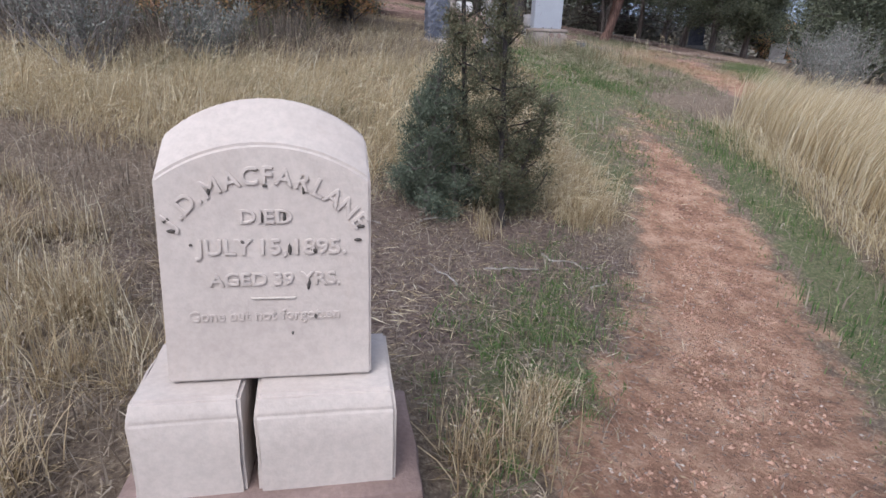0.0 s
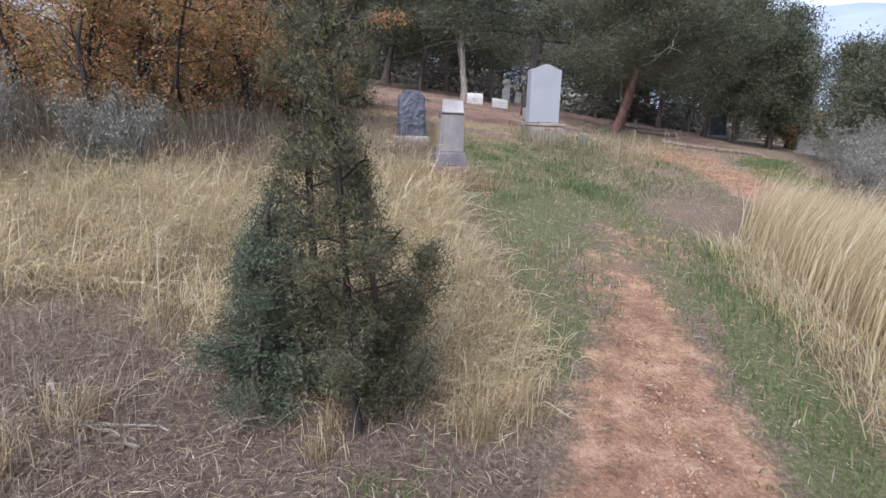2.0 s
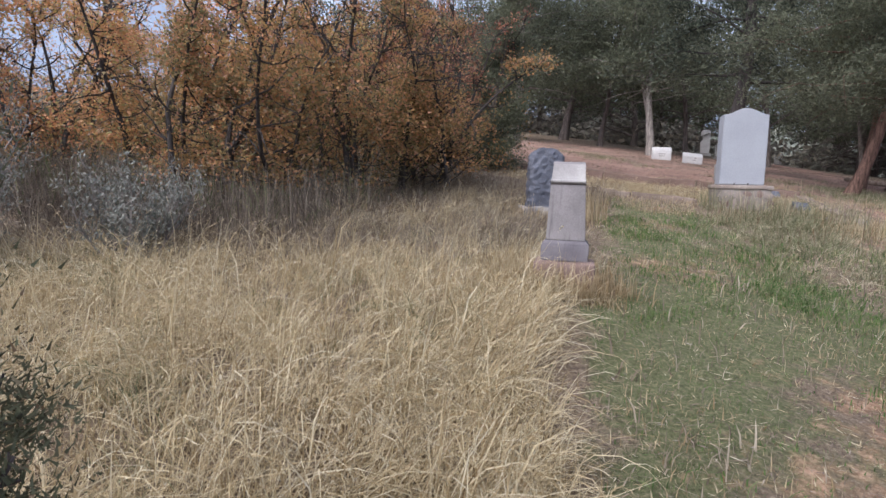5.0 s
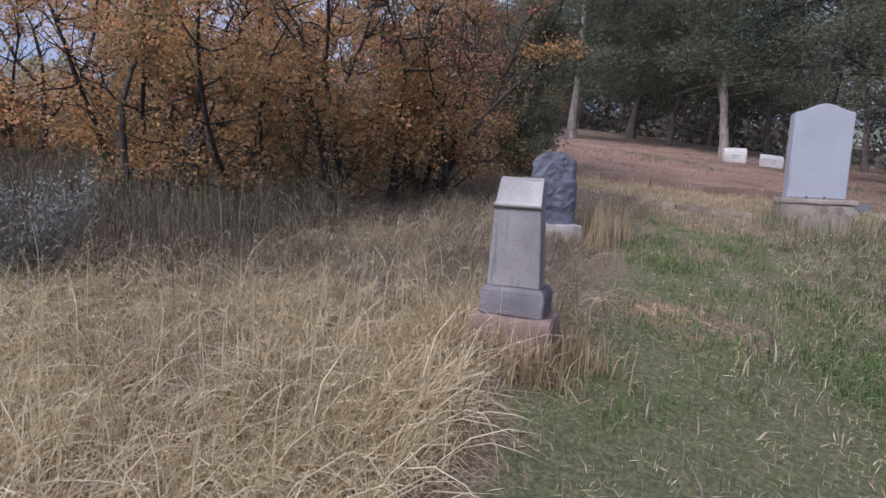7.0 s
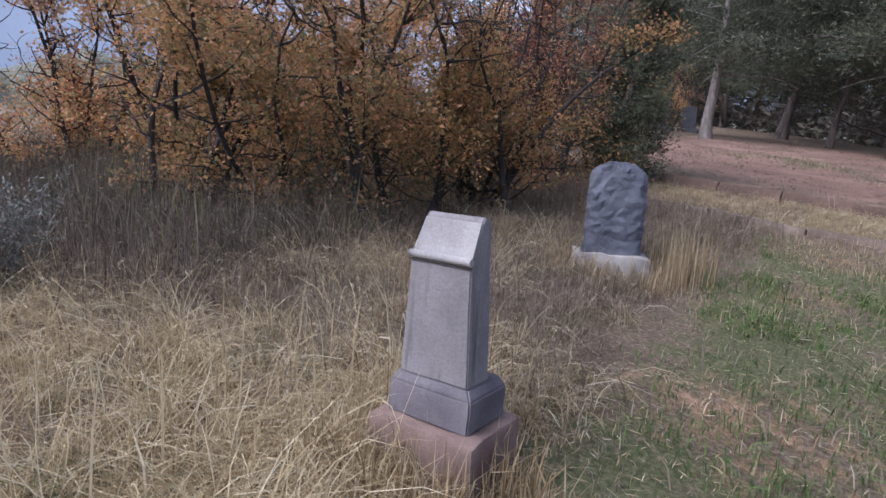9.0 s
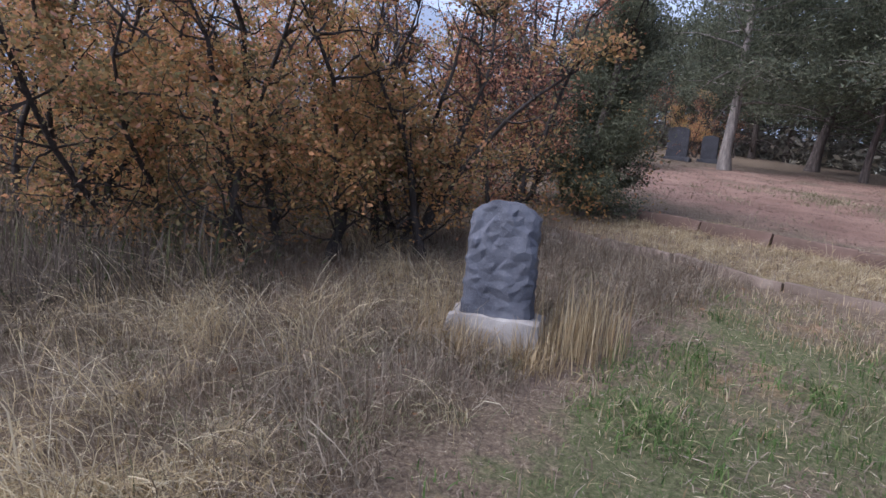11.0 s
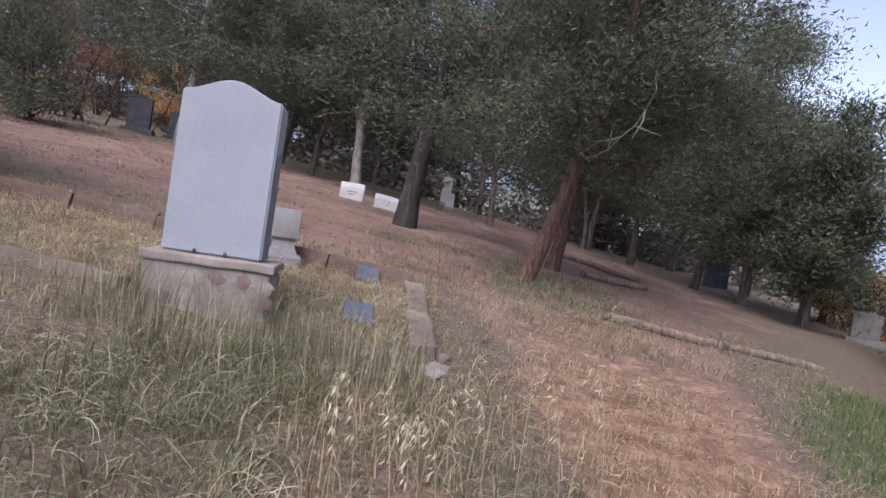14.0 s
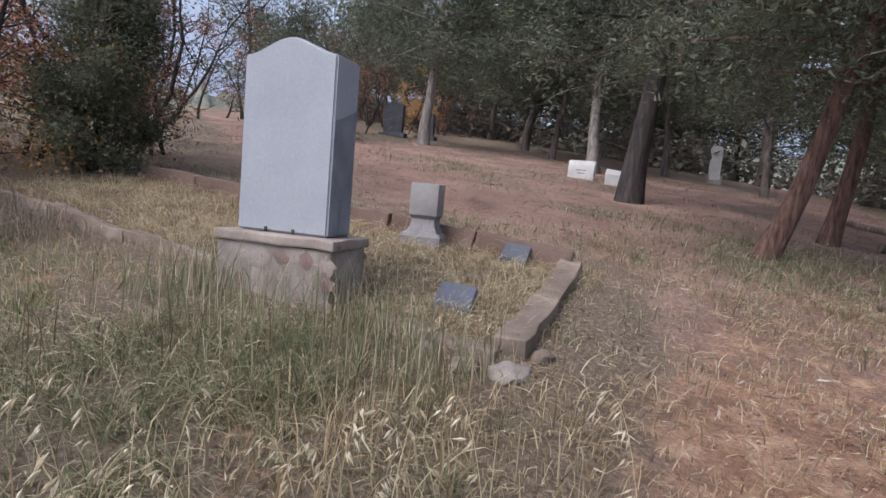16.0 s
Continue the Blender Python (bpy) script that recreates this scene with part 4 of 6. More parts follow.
log_edge([(5.1, 17.35), (6.5, 17.45)], 0.06, "weathered log lying along the dirt lane", 1)
log_edge([(6.55, 17.48), (7.9, 17.62)], 0.06, "weathered log end to end along the lane", 2)
log_edge([(5.35, 21.65), (6.7, 21.75)], 0.07, "dark log edging the lane under junipers", 3)
log_edge([(5.15, 25.2), (6.9, 23.2)], 0.07, "long dark log beside the lane", 4)

# ---------------------------------------------------------------- trees and shrubs


def juniper(name, label, x, y, h, r0, seed, crown_w, foot=0.25, lean=(0, 0), leaf=M_JUNIPER, bark_m=M_BARK, stems=1, clumps=700, per=30, size=0.08, profile="round", twist=0.06, group="junipers", spread=0.17, dead=0, aspect=0.24, straight=0.93, clear=0.0):
    rng = np.random.default_rng(seed)
    z0 = gz(x, y) - 0.12
    g = empty_thing(name, pose(x, y, z0), label, "tree", group)
    trunks, limbs, tips, wts = [], [], [], []
    for s in range(stems):
        off = rng.normal(0, 0.12, 2) * (stems > 1)
        d = np.array([lean[0] + rng.normal(0, 0.12) * (stems > 1), lean[1] + rng.normal(0, 0.12) * (stems > 1), 1.0])
        p = np.array([off[0], off[1], 0.0])
        path = []
        n = 14
        hh = h * (1 if s == 0 else rng.uniform(0.7, 0.92))
        for i in range(n):
            f = i / (n - 1)
            flare = 1 + 0.35 * max(0, 1 - f * 11)
            path.append((p.copy(), r0 * (1 - 0.5 * s / max(1, stems)) * flare * (1 - 0.92 * f) + 0.008))
            d2 = d + rng.normal(0, twist, 3) * [1, 1, 0]
            d = np.array([d2[0] * straight, d2[1] * straight, 1.0])
            p = p + d / np.linalg.norm(d) * hh / (n - 1)
        trunks.append(path)
        for q in path[-5:]:
            tips += [q[0]] * 3
            wts += [crown_w] * 3
        pts = np.array([q for q, _ in path])
        nl = int((44 if clumps > 300 else 24) / stems**0.5)
        for k in range(nl):
            f = foot + (0.98 - foot) * (k + rng.uniform(0, 1)) / nl
            idx = min(int(f * (n - 1)), n - 2)
            t = f * (n - 1) - idx
            st = pts[idx] * (1 - t) + pts[idx + 1] * t
            u = (f - foot) / (1 - foot)
            if profile == "cone":
                ln = crown_w * (1 - u) ** 0.8 * rng.uniform(0.6, 1.1) + 0.12
            elif profile == "spindle":
                ln = crown_w * (0.3 + 0.7 * (1 - u)) * rng.uniform(0.5, 1.15)
            else:
                ln = crown_w * math.sqrt(max(0.08, 1 - (1.55 * u - 0.5) ** 2)) * rng.uniform(0.55, 1.2)
            a = k * 2.4 + rng.uniform(-0.5, 0.5)
            way = np.array([math.cos(a), math.sin(a), rng.uniform(-0.05, 0.5)])
            droop = -0.06 if profile == "round" and u < 0.45 else 0.05
            lp = limb_path(st, way, ln, max(0.007, path[idx][1] * 0.36), 0.005, 6, 0.14, droop, rng)
            limbs.append(lp)
            for q in range(1, 6):
                tips.append(lp[q][0])
                wts.append(ln)
                if rng.random() < 0.6:
                    w2 = (lp[q][0] - lp[q - 1][0]) + rng.normal(0, 0.14, 3) * ln
                    tw = limb_path(lp[q][0], w2, ln * rng.uniform(0.25, 0.45), 0.007, 0.003, 4, 0.2, 0.05, rng)
                    limbs.append(tw)
                    tips += [tw[2][0], tw[3][0]]
                    wts += [ln, ln]
    for path in trunks:
        v, f = tubes([path], 10)
        np_object("trunk", v, f, bark_m, g, "", True)
    v, f = tubes(limbs, 3)
    tagged(np_object("branchwork", v, f, bark_m, g, "", True), kind="stuff")
    for k in range(dead):
        st = trunks[0][4 + k][0]
        a = rng.uniform(3.5, 5.9)
        lp = limb_path(st, (math.cos(a), math.sin(a), 0.6), crown_w * 0.6, 0.018, 0.005, 7, 0.3, 0.05, rng)
        v, f = tubes([lp] + [limb_path(lp[i][0], rng.normal(0, 1, 3), 0.4, 0.014, 0.003, 4, 0.2, 0.1, rng) for i in range(2, 7)], 6)
        np_object("dead_limb", v, f, M_DEAD, g, "bleached dead limb", True)
    tips, wts = np.array(tips), np.array(wts)
    bough = tips[rng.choice(len(tips), max(40, clumps // 4), p=wts / wts.sum())]
    pick = np.where(rng.random((clumps, 1)) < 0.72, bough[rng.integers(0, len(bough), clumps)], tips[rng.choice(len(tips), clumps, p=wts / wts.sum())]) + rng.normal(0, 0.05, (clumps, 3)) * crown_w
    pick = pick[pick[:, 2] > clear * rng.uniform(0.8, 1.25, len(pick))]
    clumps = len(pick)
    mid = np.array([0, 0, h * 0.4])
    v, f = leaves(pick, spread * rng.uniform(0.5, 1.4, clumps), per, size, aspect * 1.25, 0.35, mid, rng, True)
    tagged(np_object("crown", v, f, leaf, g), kind="stuff")
    return g


def scrub_oak(label, x, y, h, w, seed, leaf, density=1.0, group="scrub oaks", leaf_size=0.045):
    rng = np.random.default_rng(seed)
    g = empty_thing("scrub_oak", pose(x, y, gz(x, y) - 0.1), label, "tree", group)
    stems, twigs, tips = [], [], []
    for s in range(rng.integers(5, 8)):
        a = rng.uniform(0, 6.28)
        st = (rng.normal(0, 0.3 * w), rng.normal(0, 0.3 * w), 0)
        lp = limb_path(st, (0.35 * math.cos(a), 0.35 * math.sin(a), 1), h * rng.uniform(0.7, 1.0), rng.uniform(0.03, 0.055), 0.008, 9, 0.16, 0.1, rng)
        stems.append(lp)
        for q in range(1, 9):
            for _ in range(3):
                way = rng.normal(0, 1, 3) * [1, 1, 0.5] + [0, 0, 0.35]
                ln = w * rng.uniform(0.3, 0.75) * (1.05 - 0.06 * q)
                tw = limb_path(lp[q][0], way, ln, 0.014, 0.004, 6, 0.25, 0.08, rng)
                twigs.append(tw)
                for i in (2, 3, 4, 5):
                    tips.append(tw[i][0])
                    if rng.random() < 0.6:
                        t2 = limb_path(tw[i][0], rng.normal(0, 1, 3) + [0, 0, 0.4], ln * 0.4, 0.006, 0.002, 4, 0.25, 0.05, rng)
                        twigs.append(t2)
                        tips += [t2[2][0], t2[3][0]]
    v, f = tubes(stems, 7)
    tagged(np_object("branchwork", v, f, M_OAKBARK, g, "", True), kind="stuff")
    v, f = tubes(twigs, 3)
    tagged(np_object("twig_work", v, f, M_OAKBARK, g), kind="stuff")
    tips = np.array(tips)
    n = int(1050 * density * (1.0 if y < 16 else 0.5))
    drift = np.sin(3.1 * tips[:, 0] + seed) * np.sin(2.7 * tips[:, 1] + 2 * seed) + np.sin(3.4 * tips[:, 2] + 1.7 * tips[:, 0] + seed)
    chance = np.clip(0.5 + 0.75 * drift, 0.06, 1.3)
    pick = tips[rng.choice(len(tips), n, p=chance / chance.sum())]
    v, f = leaves(pick, 0.08, 14, leaf_size, 0.62, 0.0, None, rng)
    tagged(np_object("crown", v, f, leaf, g), kind="stuff")
    return g


def sagebrush(x, y, h, w, seed, label="silvery grey-green sagebrush among dry grass"):
    rng = np.random.default_rng(seed)
    g = empty_thing("sagebrush", pose(x, y, gz(x, y) - 0.05), label, "shrub", "sagebrush")
    stems, tips = [], []
    for s in range(26):
        a = rng.uniform(0, 6.28)
        lp = limb_path((rng.normal(0, 0.1), rng.normal(0, 0.1), 0), (w * math.cos(a), w * math.sin(a), h * rng.uniform(0.6, 1.3)), h * rng.uniform(0.7, 1.1), 0.014, 0.003, 7, 0.12, 0.12, rng)
        stems.append(lp)
        for q in range(2, 7):
            tips.append(lp[q][0])
            for _ in range(2):
                t2 = limb_path(lp[q][0], rng.normal(0, 0.6, 3) + [0, 0, 1.0], h * 0.22, 0.004, 0.002, 4, 0.15, 0.1, rng)
                stems.append(t2)
                tips += [t2[2][0], t2[3][0]]
    v, f = tubes(stems, 4)
    tagged(np_object("branchwork", v, f, M_BARKPALE, g), kind="stuff")
    v, f = leaves(np.array(tips), 0.035, 9, 0.036, 0.3, 0.9, None, rng)
    tagged(np_object("foliage", v, f, M_SAGE, g), kind="stuff")
    return g


# the small juniper beside the footpath: a dense bluish bush and a thin taller leader
juniper("juniper_shrub", "young juniper with a thin browned leader beside the path", 0.29, 3.87, 2.6, 0.018, 41, 0.34, 0.08, (0.0, 0.0), M_JUNBROWN, M_BARKDARK, 2, 1150, 54, 0.022, "spindle", 0.03, "young junipers", 0.045, 0, 0.22)
juniper("juniper_shrub", "dense low blue-green juniper bush in dry grass", -0.19, 3.9, 1.15, 0.022, 42, 0.30, 0.10, (-0.03, 0.0), M_JUNBLUE, M_BARK, 3, 620, 70, 0.022, "spindle", 0.05, "young junipers", 0.045, 0, 0.22)
juniper("juniper_shrub", "bushy grey-green juniper growth at the leader's foot", 0.44, 3.95, 1.45, 0.016, 43, 0.25, 0.06, (0.02, 0.0), M_JUNBROWN, M_BARK, 2, 420, 56, 0.022, "spindle", 0.05, "young junipers", 0.045, 0, 0.22)

# junipers at the thicket's end and up the hill
juniper("juniper_tree", "dark green juniper at the edge of the oak thicket", -2.85, 14.9, 4.6, 0.07, 51, 0.74, 0.04, (0.03, 0), M_JUNIPER, M_BARK, 2, 1500, 40, 0.052, "cone", 0.04, "junipers", 0.12, 0, 0.3)
juniper("juniper_tree", "pointed juniper behind the thicket with rusty oak beside it", -7.6, 22.6, 4.4, 0.09, 52, 1.7, 0.03, (0, 0), M_JUNIPER, M_BARK, 2, 800, 30, 0.085, "cone", 0.04, "junipers", 0.18)
juniper("juniper_tree", "tall juniper with pale forked trunk over the road", -6.05, 26.4, 8.6, 0.17, 53, 2.8, 0.24, (0.03, 0), M_JUNIPER, M_BARKPALE, 1, 1100, 34, 0.115, "round", 0.07, "junipers", 0.26, 0, 0.28, 0.93, 2.4)
juniper("juniper_tree", "juniper with a bleached dead limb and dark crown", -5.4, 32.4, 8.4, 0.18, 54, 3.0, 0.22, (-0.03, 0), M_JUNIPER, M_BARK, 2, 1000, 30, 0.14, "round", 0.07, "junipers", 0.3, 1, 0.28, 0.93, 2.2)
juniper("juniper_tree", "juniper with twisted bare grey trunk behind white markers", -0.95, 27.6, 8.4, 0.15, 55, 2.7, 0.30, (0.02, 0), M_JUNIPER, M_BARKPALE, 2, 1000, 32, 0.125, "round", 0.06, "junipers", 0.28, 0, 0.28, 0.93, 2.6)
juniper("pine_tree", "tall dark straight-trunked pine behind the white headstone", 1.72, 21.9, 10.5, 0.2, 56, 2.6, 0.24, (0.025, 0), M_PINE, M_BARKDARK, 1, 1100, 34, 0.12, "round", 0.04, "pines", 0.26, 0, 0.2, 0.96, 2.6)
juniper("juniper_tree", "leaning juniper with shaggy red bark beside the lane", 4.1, 18.75, 6.8, 0.12, 57, 2.7, 0.30, (0.42, 0.02), M_JUNIPER, M_BARKRED, 1, 2400, 46, 0.07, "round", 0.05, "junipers", 0.2, 1, 0.26, 0.86, 1.75)
juniper("juniper_tree", "second leaning juniper with torn red trunk by the lane", 4.75, 21.3, 7.0, 0.12, 58, 2.6, 0.30, (0.2, 0.04), M_JUNIPER, M_BARKRED, 1, 1400, 40, 0.08, "round", 0.05, "junipers", 0.23, 0, 0.26, 0.93, 1.9)
for i, (x, y, h, w, st, ln, cl) in enumerate(((8.9, 25.9, 7.6, 2.0, 1, 0.03, 1.5), (9.5, 24.2, 6.6, 1.45, 2, 0.03, 1.2), (10.3, 22.9, 4.8, 0.85, 2, -0.03, 1.0), (8.0, 29.5, 8.2, 2.6, 1, 0.0, 1.9), (6.9, 32.0, 8.0, 2.6, 2, 0.03, 2.0), (12.1, 25.4, 3.6, 0.9, 2, 0.02, 0.7), (10.6, 16.9, 3.6, 1.3, 2, 0.03, 0.2), (10.9, 19.2, 4.8, 0.9, 2, 0.03, 0.4), (12.0, 18.6, 3.4, 1.4, 2, 0.03, 0.2), (10.6, 29.0, 6.2, 1.7, 1, 0.0, 1.2), (3.3, 29.6, 9.4, 2.7, 1, 0.02, 2.6), (-3.3, 30.2, 8.8, 2.7, 1, -0.02, 2.4), (0.2, 31.5, 9.4, 2.6, 1, 0.0, 2.6))):
    juniper("juniper_tree", "dark juniper with slender trunk standing along the lane", x, y, h, 0.10, 70 + i, w, 0.17, (ln, 0), M_JUNIPER, M_BARK, st, 1050, 32, 0.1, "round", 0.07, "junipers along the lane", 0.25, 0, 0.27, 0.93, cl)

# scrub oaks in autumn leaf
OAKS = [(-7.4, 8.6, 3.6, 1.5, 0), (-5.6, 9.4, 3.4, 1.4, 0), (-4.3, 9.2, 3.1, 1.2, 1), (-3.1, 10.2, 3.3, 1.3, 1), (-2.7, 11.4, 2.7, 1.0, 1), (-6.3, 11.2, 4.0, 1.6, 0), (-4.4, 12.0, 3.8, 1.5, 0), (-9.3, 10.6, 4.2, 1.7, 0), (-3.4, 13.4, 3.5, 1.1, 2), (-4.6, 14.6, 3.9, 1.4, 2), (-8.2, 14.5, 4.4, 1.7, 2), (-6.4, 17.0, 4.2, 1.6, 2), (-9.0, 19.0, 4.2, 1.6, 2), (-11.5, 13.0, 4.6, 1.8, 0), (-10.5, 24.5, 3.2, 1.6, 2), (-11.5, 28.5, 3.4, 1.6, 2), (-12.5, 21.5, 4.0, 1.7, 2), (-9.2, 30.5, 2.6, 1.3, 0), (-9.6, 26.4, 3.2, 1.5, 2), (-12.6, 25.2, 3.8, 1.7, 2), (-12.4, 31.5, 3.6, 1.7, 2), (-9.8, 33.6, 3.2, 1.6, 2), (-14.8, 28.5, 4.2, 1.8, 2), (-13.5, 17.0, 4.4, 1.8, 0), (-4.0, 15.9, 4.4, 1.4, 2)]
OAK_KIND = [(M_OAK1, "scrub oak in bright orange autumn leaf", 1.0), (M_OAK2, "scrub oak in olive and gold autumn leaf", 1.0), (M_OAK3, "nearly bare scrub oak with rusty leaves", 0.5)]
for i, (x, y, h, w, k) in enumerate(OAKS):
    m, lab, den = OAK_KIND[k]
    scrub_oak(lab, x, y, h * 1.05, w, 100 + i, m, den)
for i, (x, y) in enumerate(((12.5, 24.0), (13.5, 26.5))):
    scrub_oak("low orange scrub oak below the junipers", x, y, 1.6, 0.9, 140 + i, M_OAK1, 0.7)

for i, (x, y, h, w) in enumerate(((-3.9, 5.9, 1.25, 0.75), (-4.9, 6.4, 1.4, 0.8), (-3.1, 6.9, 0.8, 0.6), (7.4, 12.8, 1.15, 0.8), (8.3, 13.6, 1.2, 0.8), (9.3, 16.0, 1.0, 0.9), (7.0, 11.4, 0.8, 0.6))):
    sagebrush(x, y, h, w, 160 + i)

# the woods beyond, from three far trees
FAR = [juniper("juniper_tree", "distant dark juniper in the woods on the slope", -14 + 4 * i, 47 + 2 * i, 8.0, 0.14, 180 + i, 3.2, 0.06, (0, 0), M_JUNIPER, M_BARK, 1 + i % 2, 620, 18, 0.17, "round", 0.06, "woods on the slope", 0.42, 0, 0.36, 0.93, 2.1) for i in range(3)]
_rng = random.Random(4)
_spots = []
for row, (yy, x0, x1, step) in enumerate(((39, -18, 14, 5.2), (44, -22, 18, 5.0), (50, -28, 20, 6.0))):
    x = x0
    while x < x1:
        px, py = x + _rng.uniform(-1, 1), yy + _rng.uniform(-2, 2) - 0.012 * x * x * (x > 0)
        x += step
        if near_line(np.array(px), np.array(py), LANE) > 1.2:
            _spots.append((px, py))
for px, py in ((-13, 33), (-15, 37), (-18, 30), (-9.5, 37), (-2.8, 38), (7.6, 36.5), (9.6, 38.5), (10.6, 34), (6.2, 44), (0.6, 47), (8.5, 45), (-4.5, 44), (2.4, 39)):
    _spots.append((px, py))
_spots = [(px, py) for px, py in _spots if (px - 1.0) < 0.42 * (py - 10.4)]
for i, (px, py) in enumerate(_spots):
    s = _rng.uniform(0.75, 1.25)
    copy_thing(FAR[i % 3], Matrix.Translation((px, py, gz(px, py) - 0.15)) @ pose(0, 0, 0, 0, 0, _rng.uniform(0, 360)) @ Matrix.Diagonal((s, s, s * _rng.uniform(0.9, 1.15), 1)))

def far_brush():
    """Low scrub that closes the view under the far trees."""
    rng = np.random.default_rng(9)
    n = 3400
    x = rng.uniform(-55, 60, n)
    y = 37 + 0.006 * x * x * (x < 0) - 0.009 * x * x * (x > 0) + np.abs(rng.normal(0, 9, n))
    keep = near_line(x, y, LANE) > 1.0
    x, y = x[keep], y[keep]
    h = rng.uniform(0.3, 2.7, len(x))
    c = np.stack([x, y, floor_z(x, y) + h * 0.45], -1)
    v, f = leaves(c, 0.48, 17, 0.36, 0.45, 0.3, None, rng)
    tagged(np_object("far_brush", v, f, M_BRUSH, None, "grey-brown scrub closing the woods"), category="brush", kind="stuff")


far_brush()


def oak_understory():
    """Dark leafy brush round the oaks' feet."""
    rng = np.random.default_rng(19)
    for n, h, mat, lab in ((1100, 1.5, M_OAK2, "leafy oak brush at the thicket's foot"), (900, 1.0, M_WEED, "dull green undergrowth in the thicket"), (380, 1.6, M_STRAWRED, "dead brown brush in the thicket")):
        x = rng.uniform(-11, -2.3, n)
        y = 9.0 + 0.25 * np.abs(x + 4.5) * (x > -4.5) + rng.uniform(0, 1, n) ** 1.3 * 6.5 - 0.12 * np.clip(-x - 4.5, 0, 9)
        c = np.stack([x, y, floor_z(x, y) + rng.uniform(0.1, 1, n) ** 1.2 * h], -1)
        v, f = leaves(c, 0.17, 26, 0.06, 0.5 if mat is M_OAK2 else 0.16, 0.3, None, rng)
        tagged(np_object("undergrowth", v, f, mat, None, lab), category="brush", kind="stuff")


oak_understory()

# ---------------------------------------------------------------- grasses


def blades(name, x, y, h, wid, mat, label, category="grass", lean=0.35, wind=(0.0, 0.0), heads=0.0, head_mat=None, head_len=0.09, rng=RNG, curl=0.5):
    """A stand of grass: each blade a thin bent strip; some stems carry seed heads."""
    n = len(x)
    if not n:
        return
    z = floor_z(x, y) - 0.03
    a = rng.uniform(0, 2 * np.pi, n)
    le = np.abs(rng.normal(0, lean, n))
    dx, dy = np.cos(a) * le + wind[0], np.sin(a) * le + wind[1]
    p0 = np.stack([x, y, z], -1)
    d = np.stack([dx, dy, np.zeros(n)], -1) * h[:, None]
    up = np.stack([np.zeros(n), np.zeros(n), h], -1)
    sh = 1 / np.sqrt(1 + (dx**2 + dy**2))[:, None]
    p1 = p0 + (d * 0.30 + up * 0.55) * sh
    p2 = p0 + (d + up * (1 - 0.3 * np.minimum(1, le))[:, None]) * sh
    b = rng.uniform(0, np.pi, n)
    s = np.stack([np.cos(b), np.sin(b), np.zeros(n)], -1) * (wid * rng.uniform(0.4, 1.7, n))[:, None] * 0.5
    v = np.stack([p0 - s, p0 + s, p1 + s * 0.8, p1 - s * 0.8, p2], 1).reshape(-1, 3)
    i = np.arange(n)[:, None] * 5
    f = np.concatenate([i + [0, 1, 2], i + [0, 2, 3], i + [3, 2, 4]])
    tagged(np_object(name, v, f, mat, None, label), category=category, kind="stuff")
    if heads:
        k = rng.random(n) < heads
        m = k.sum()
        tip, way = p2[k], (p2 - p1)[k]
        way /= np.linalg.norm(way, axis=1, keepdims=True)
        side = np.cross(way, rng.normal(0, 1, (m, 3)))
        side /= np.linalg.norm(side, axis=1, keepdims=True) + 1e-9
        quads = []
        for j in range(9):
            c = tip + way * head_len * (j / 8 - 0.6) + np.array([0, 0, -0.010]) * (j / 4) ** 2
            sp = side * math.cos(j * 2.1) + np.cross(way, side) * math.sin(j * 2.1)
            d = way * 0.9 + sp * 0.28 + np.array([0, 0, -0.15])
            w = np.cross(d, sp + rng.normal(0, 0.3, (m, 3)))
            w /= np.linalg.norm(w, axis=1, keepdims=True) + 1e-9
            ln = head_len * 0.34 * rng.uniform(0.7, 1.2, (m, 1)) * (1 - 0.35 * abs(j - 4) / 4)
            a, b = c + sp * 0.002, c + d * ln
            mid = (a + b) / 2
            quads.append(np.stack([a, mid + w * ln * 0.11, b, mid - w * ln * 0.11], 1))
        v = np.concatenate(quads).reshape(-1, 3)
        f = np.arange(len(v)).reshape(-1, 4)
        tagged(np_object(name.replace("grass", "seed_heads"), v, f, head_mat or M_HEAD, None, "pale feathery seed heads of the dry grass"), category="grass", kind="stuff")


def scatter(n, x0, x1, y0, y1, keep, rng=RNG, clump=0.0, clumps=0):
    """Points in a box that pass keep(x, y), a chance between 0 and 1."""
    if clumps:
        cx, cy = rng.uniform(x0, x1, clumps), rng.uniform(y0, y1, clumps)
        k = rng.integers(0, clumps, n)
        x, y = cx[k] + rng.normal(0, clump, n), cy[k] + rng.normal(0, clump, n)
    else:
        x, y = rng.uniform(x0, x1, n), rng.uniform(y0, y1, n)
    ok = rng.random(n) < keep(x, y)
    return x[ok], y[ok]


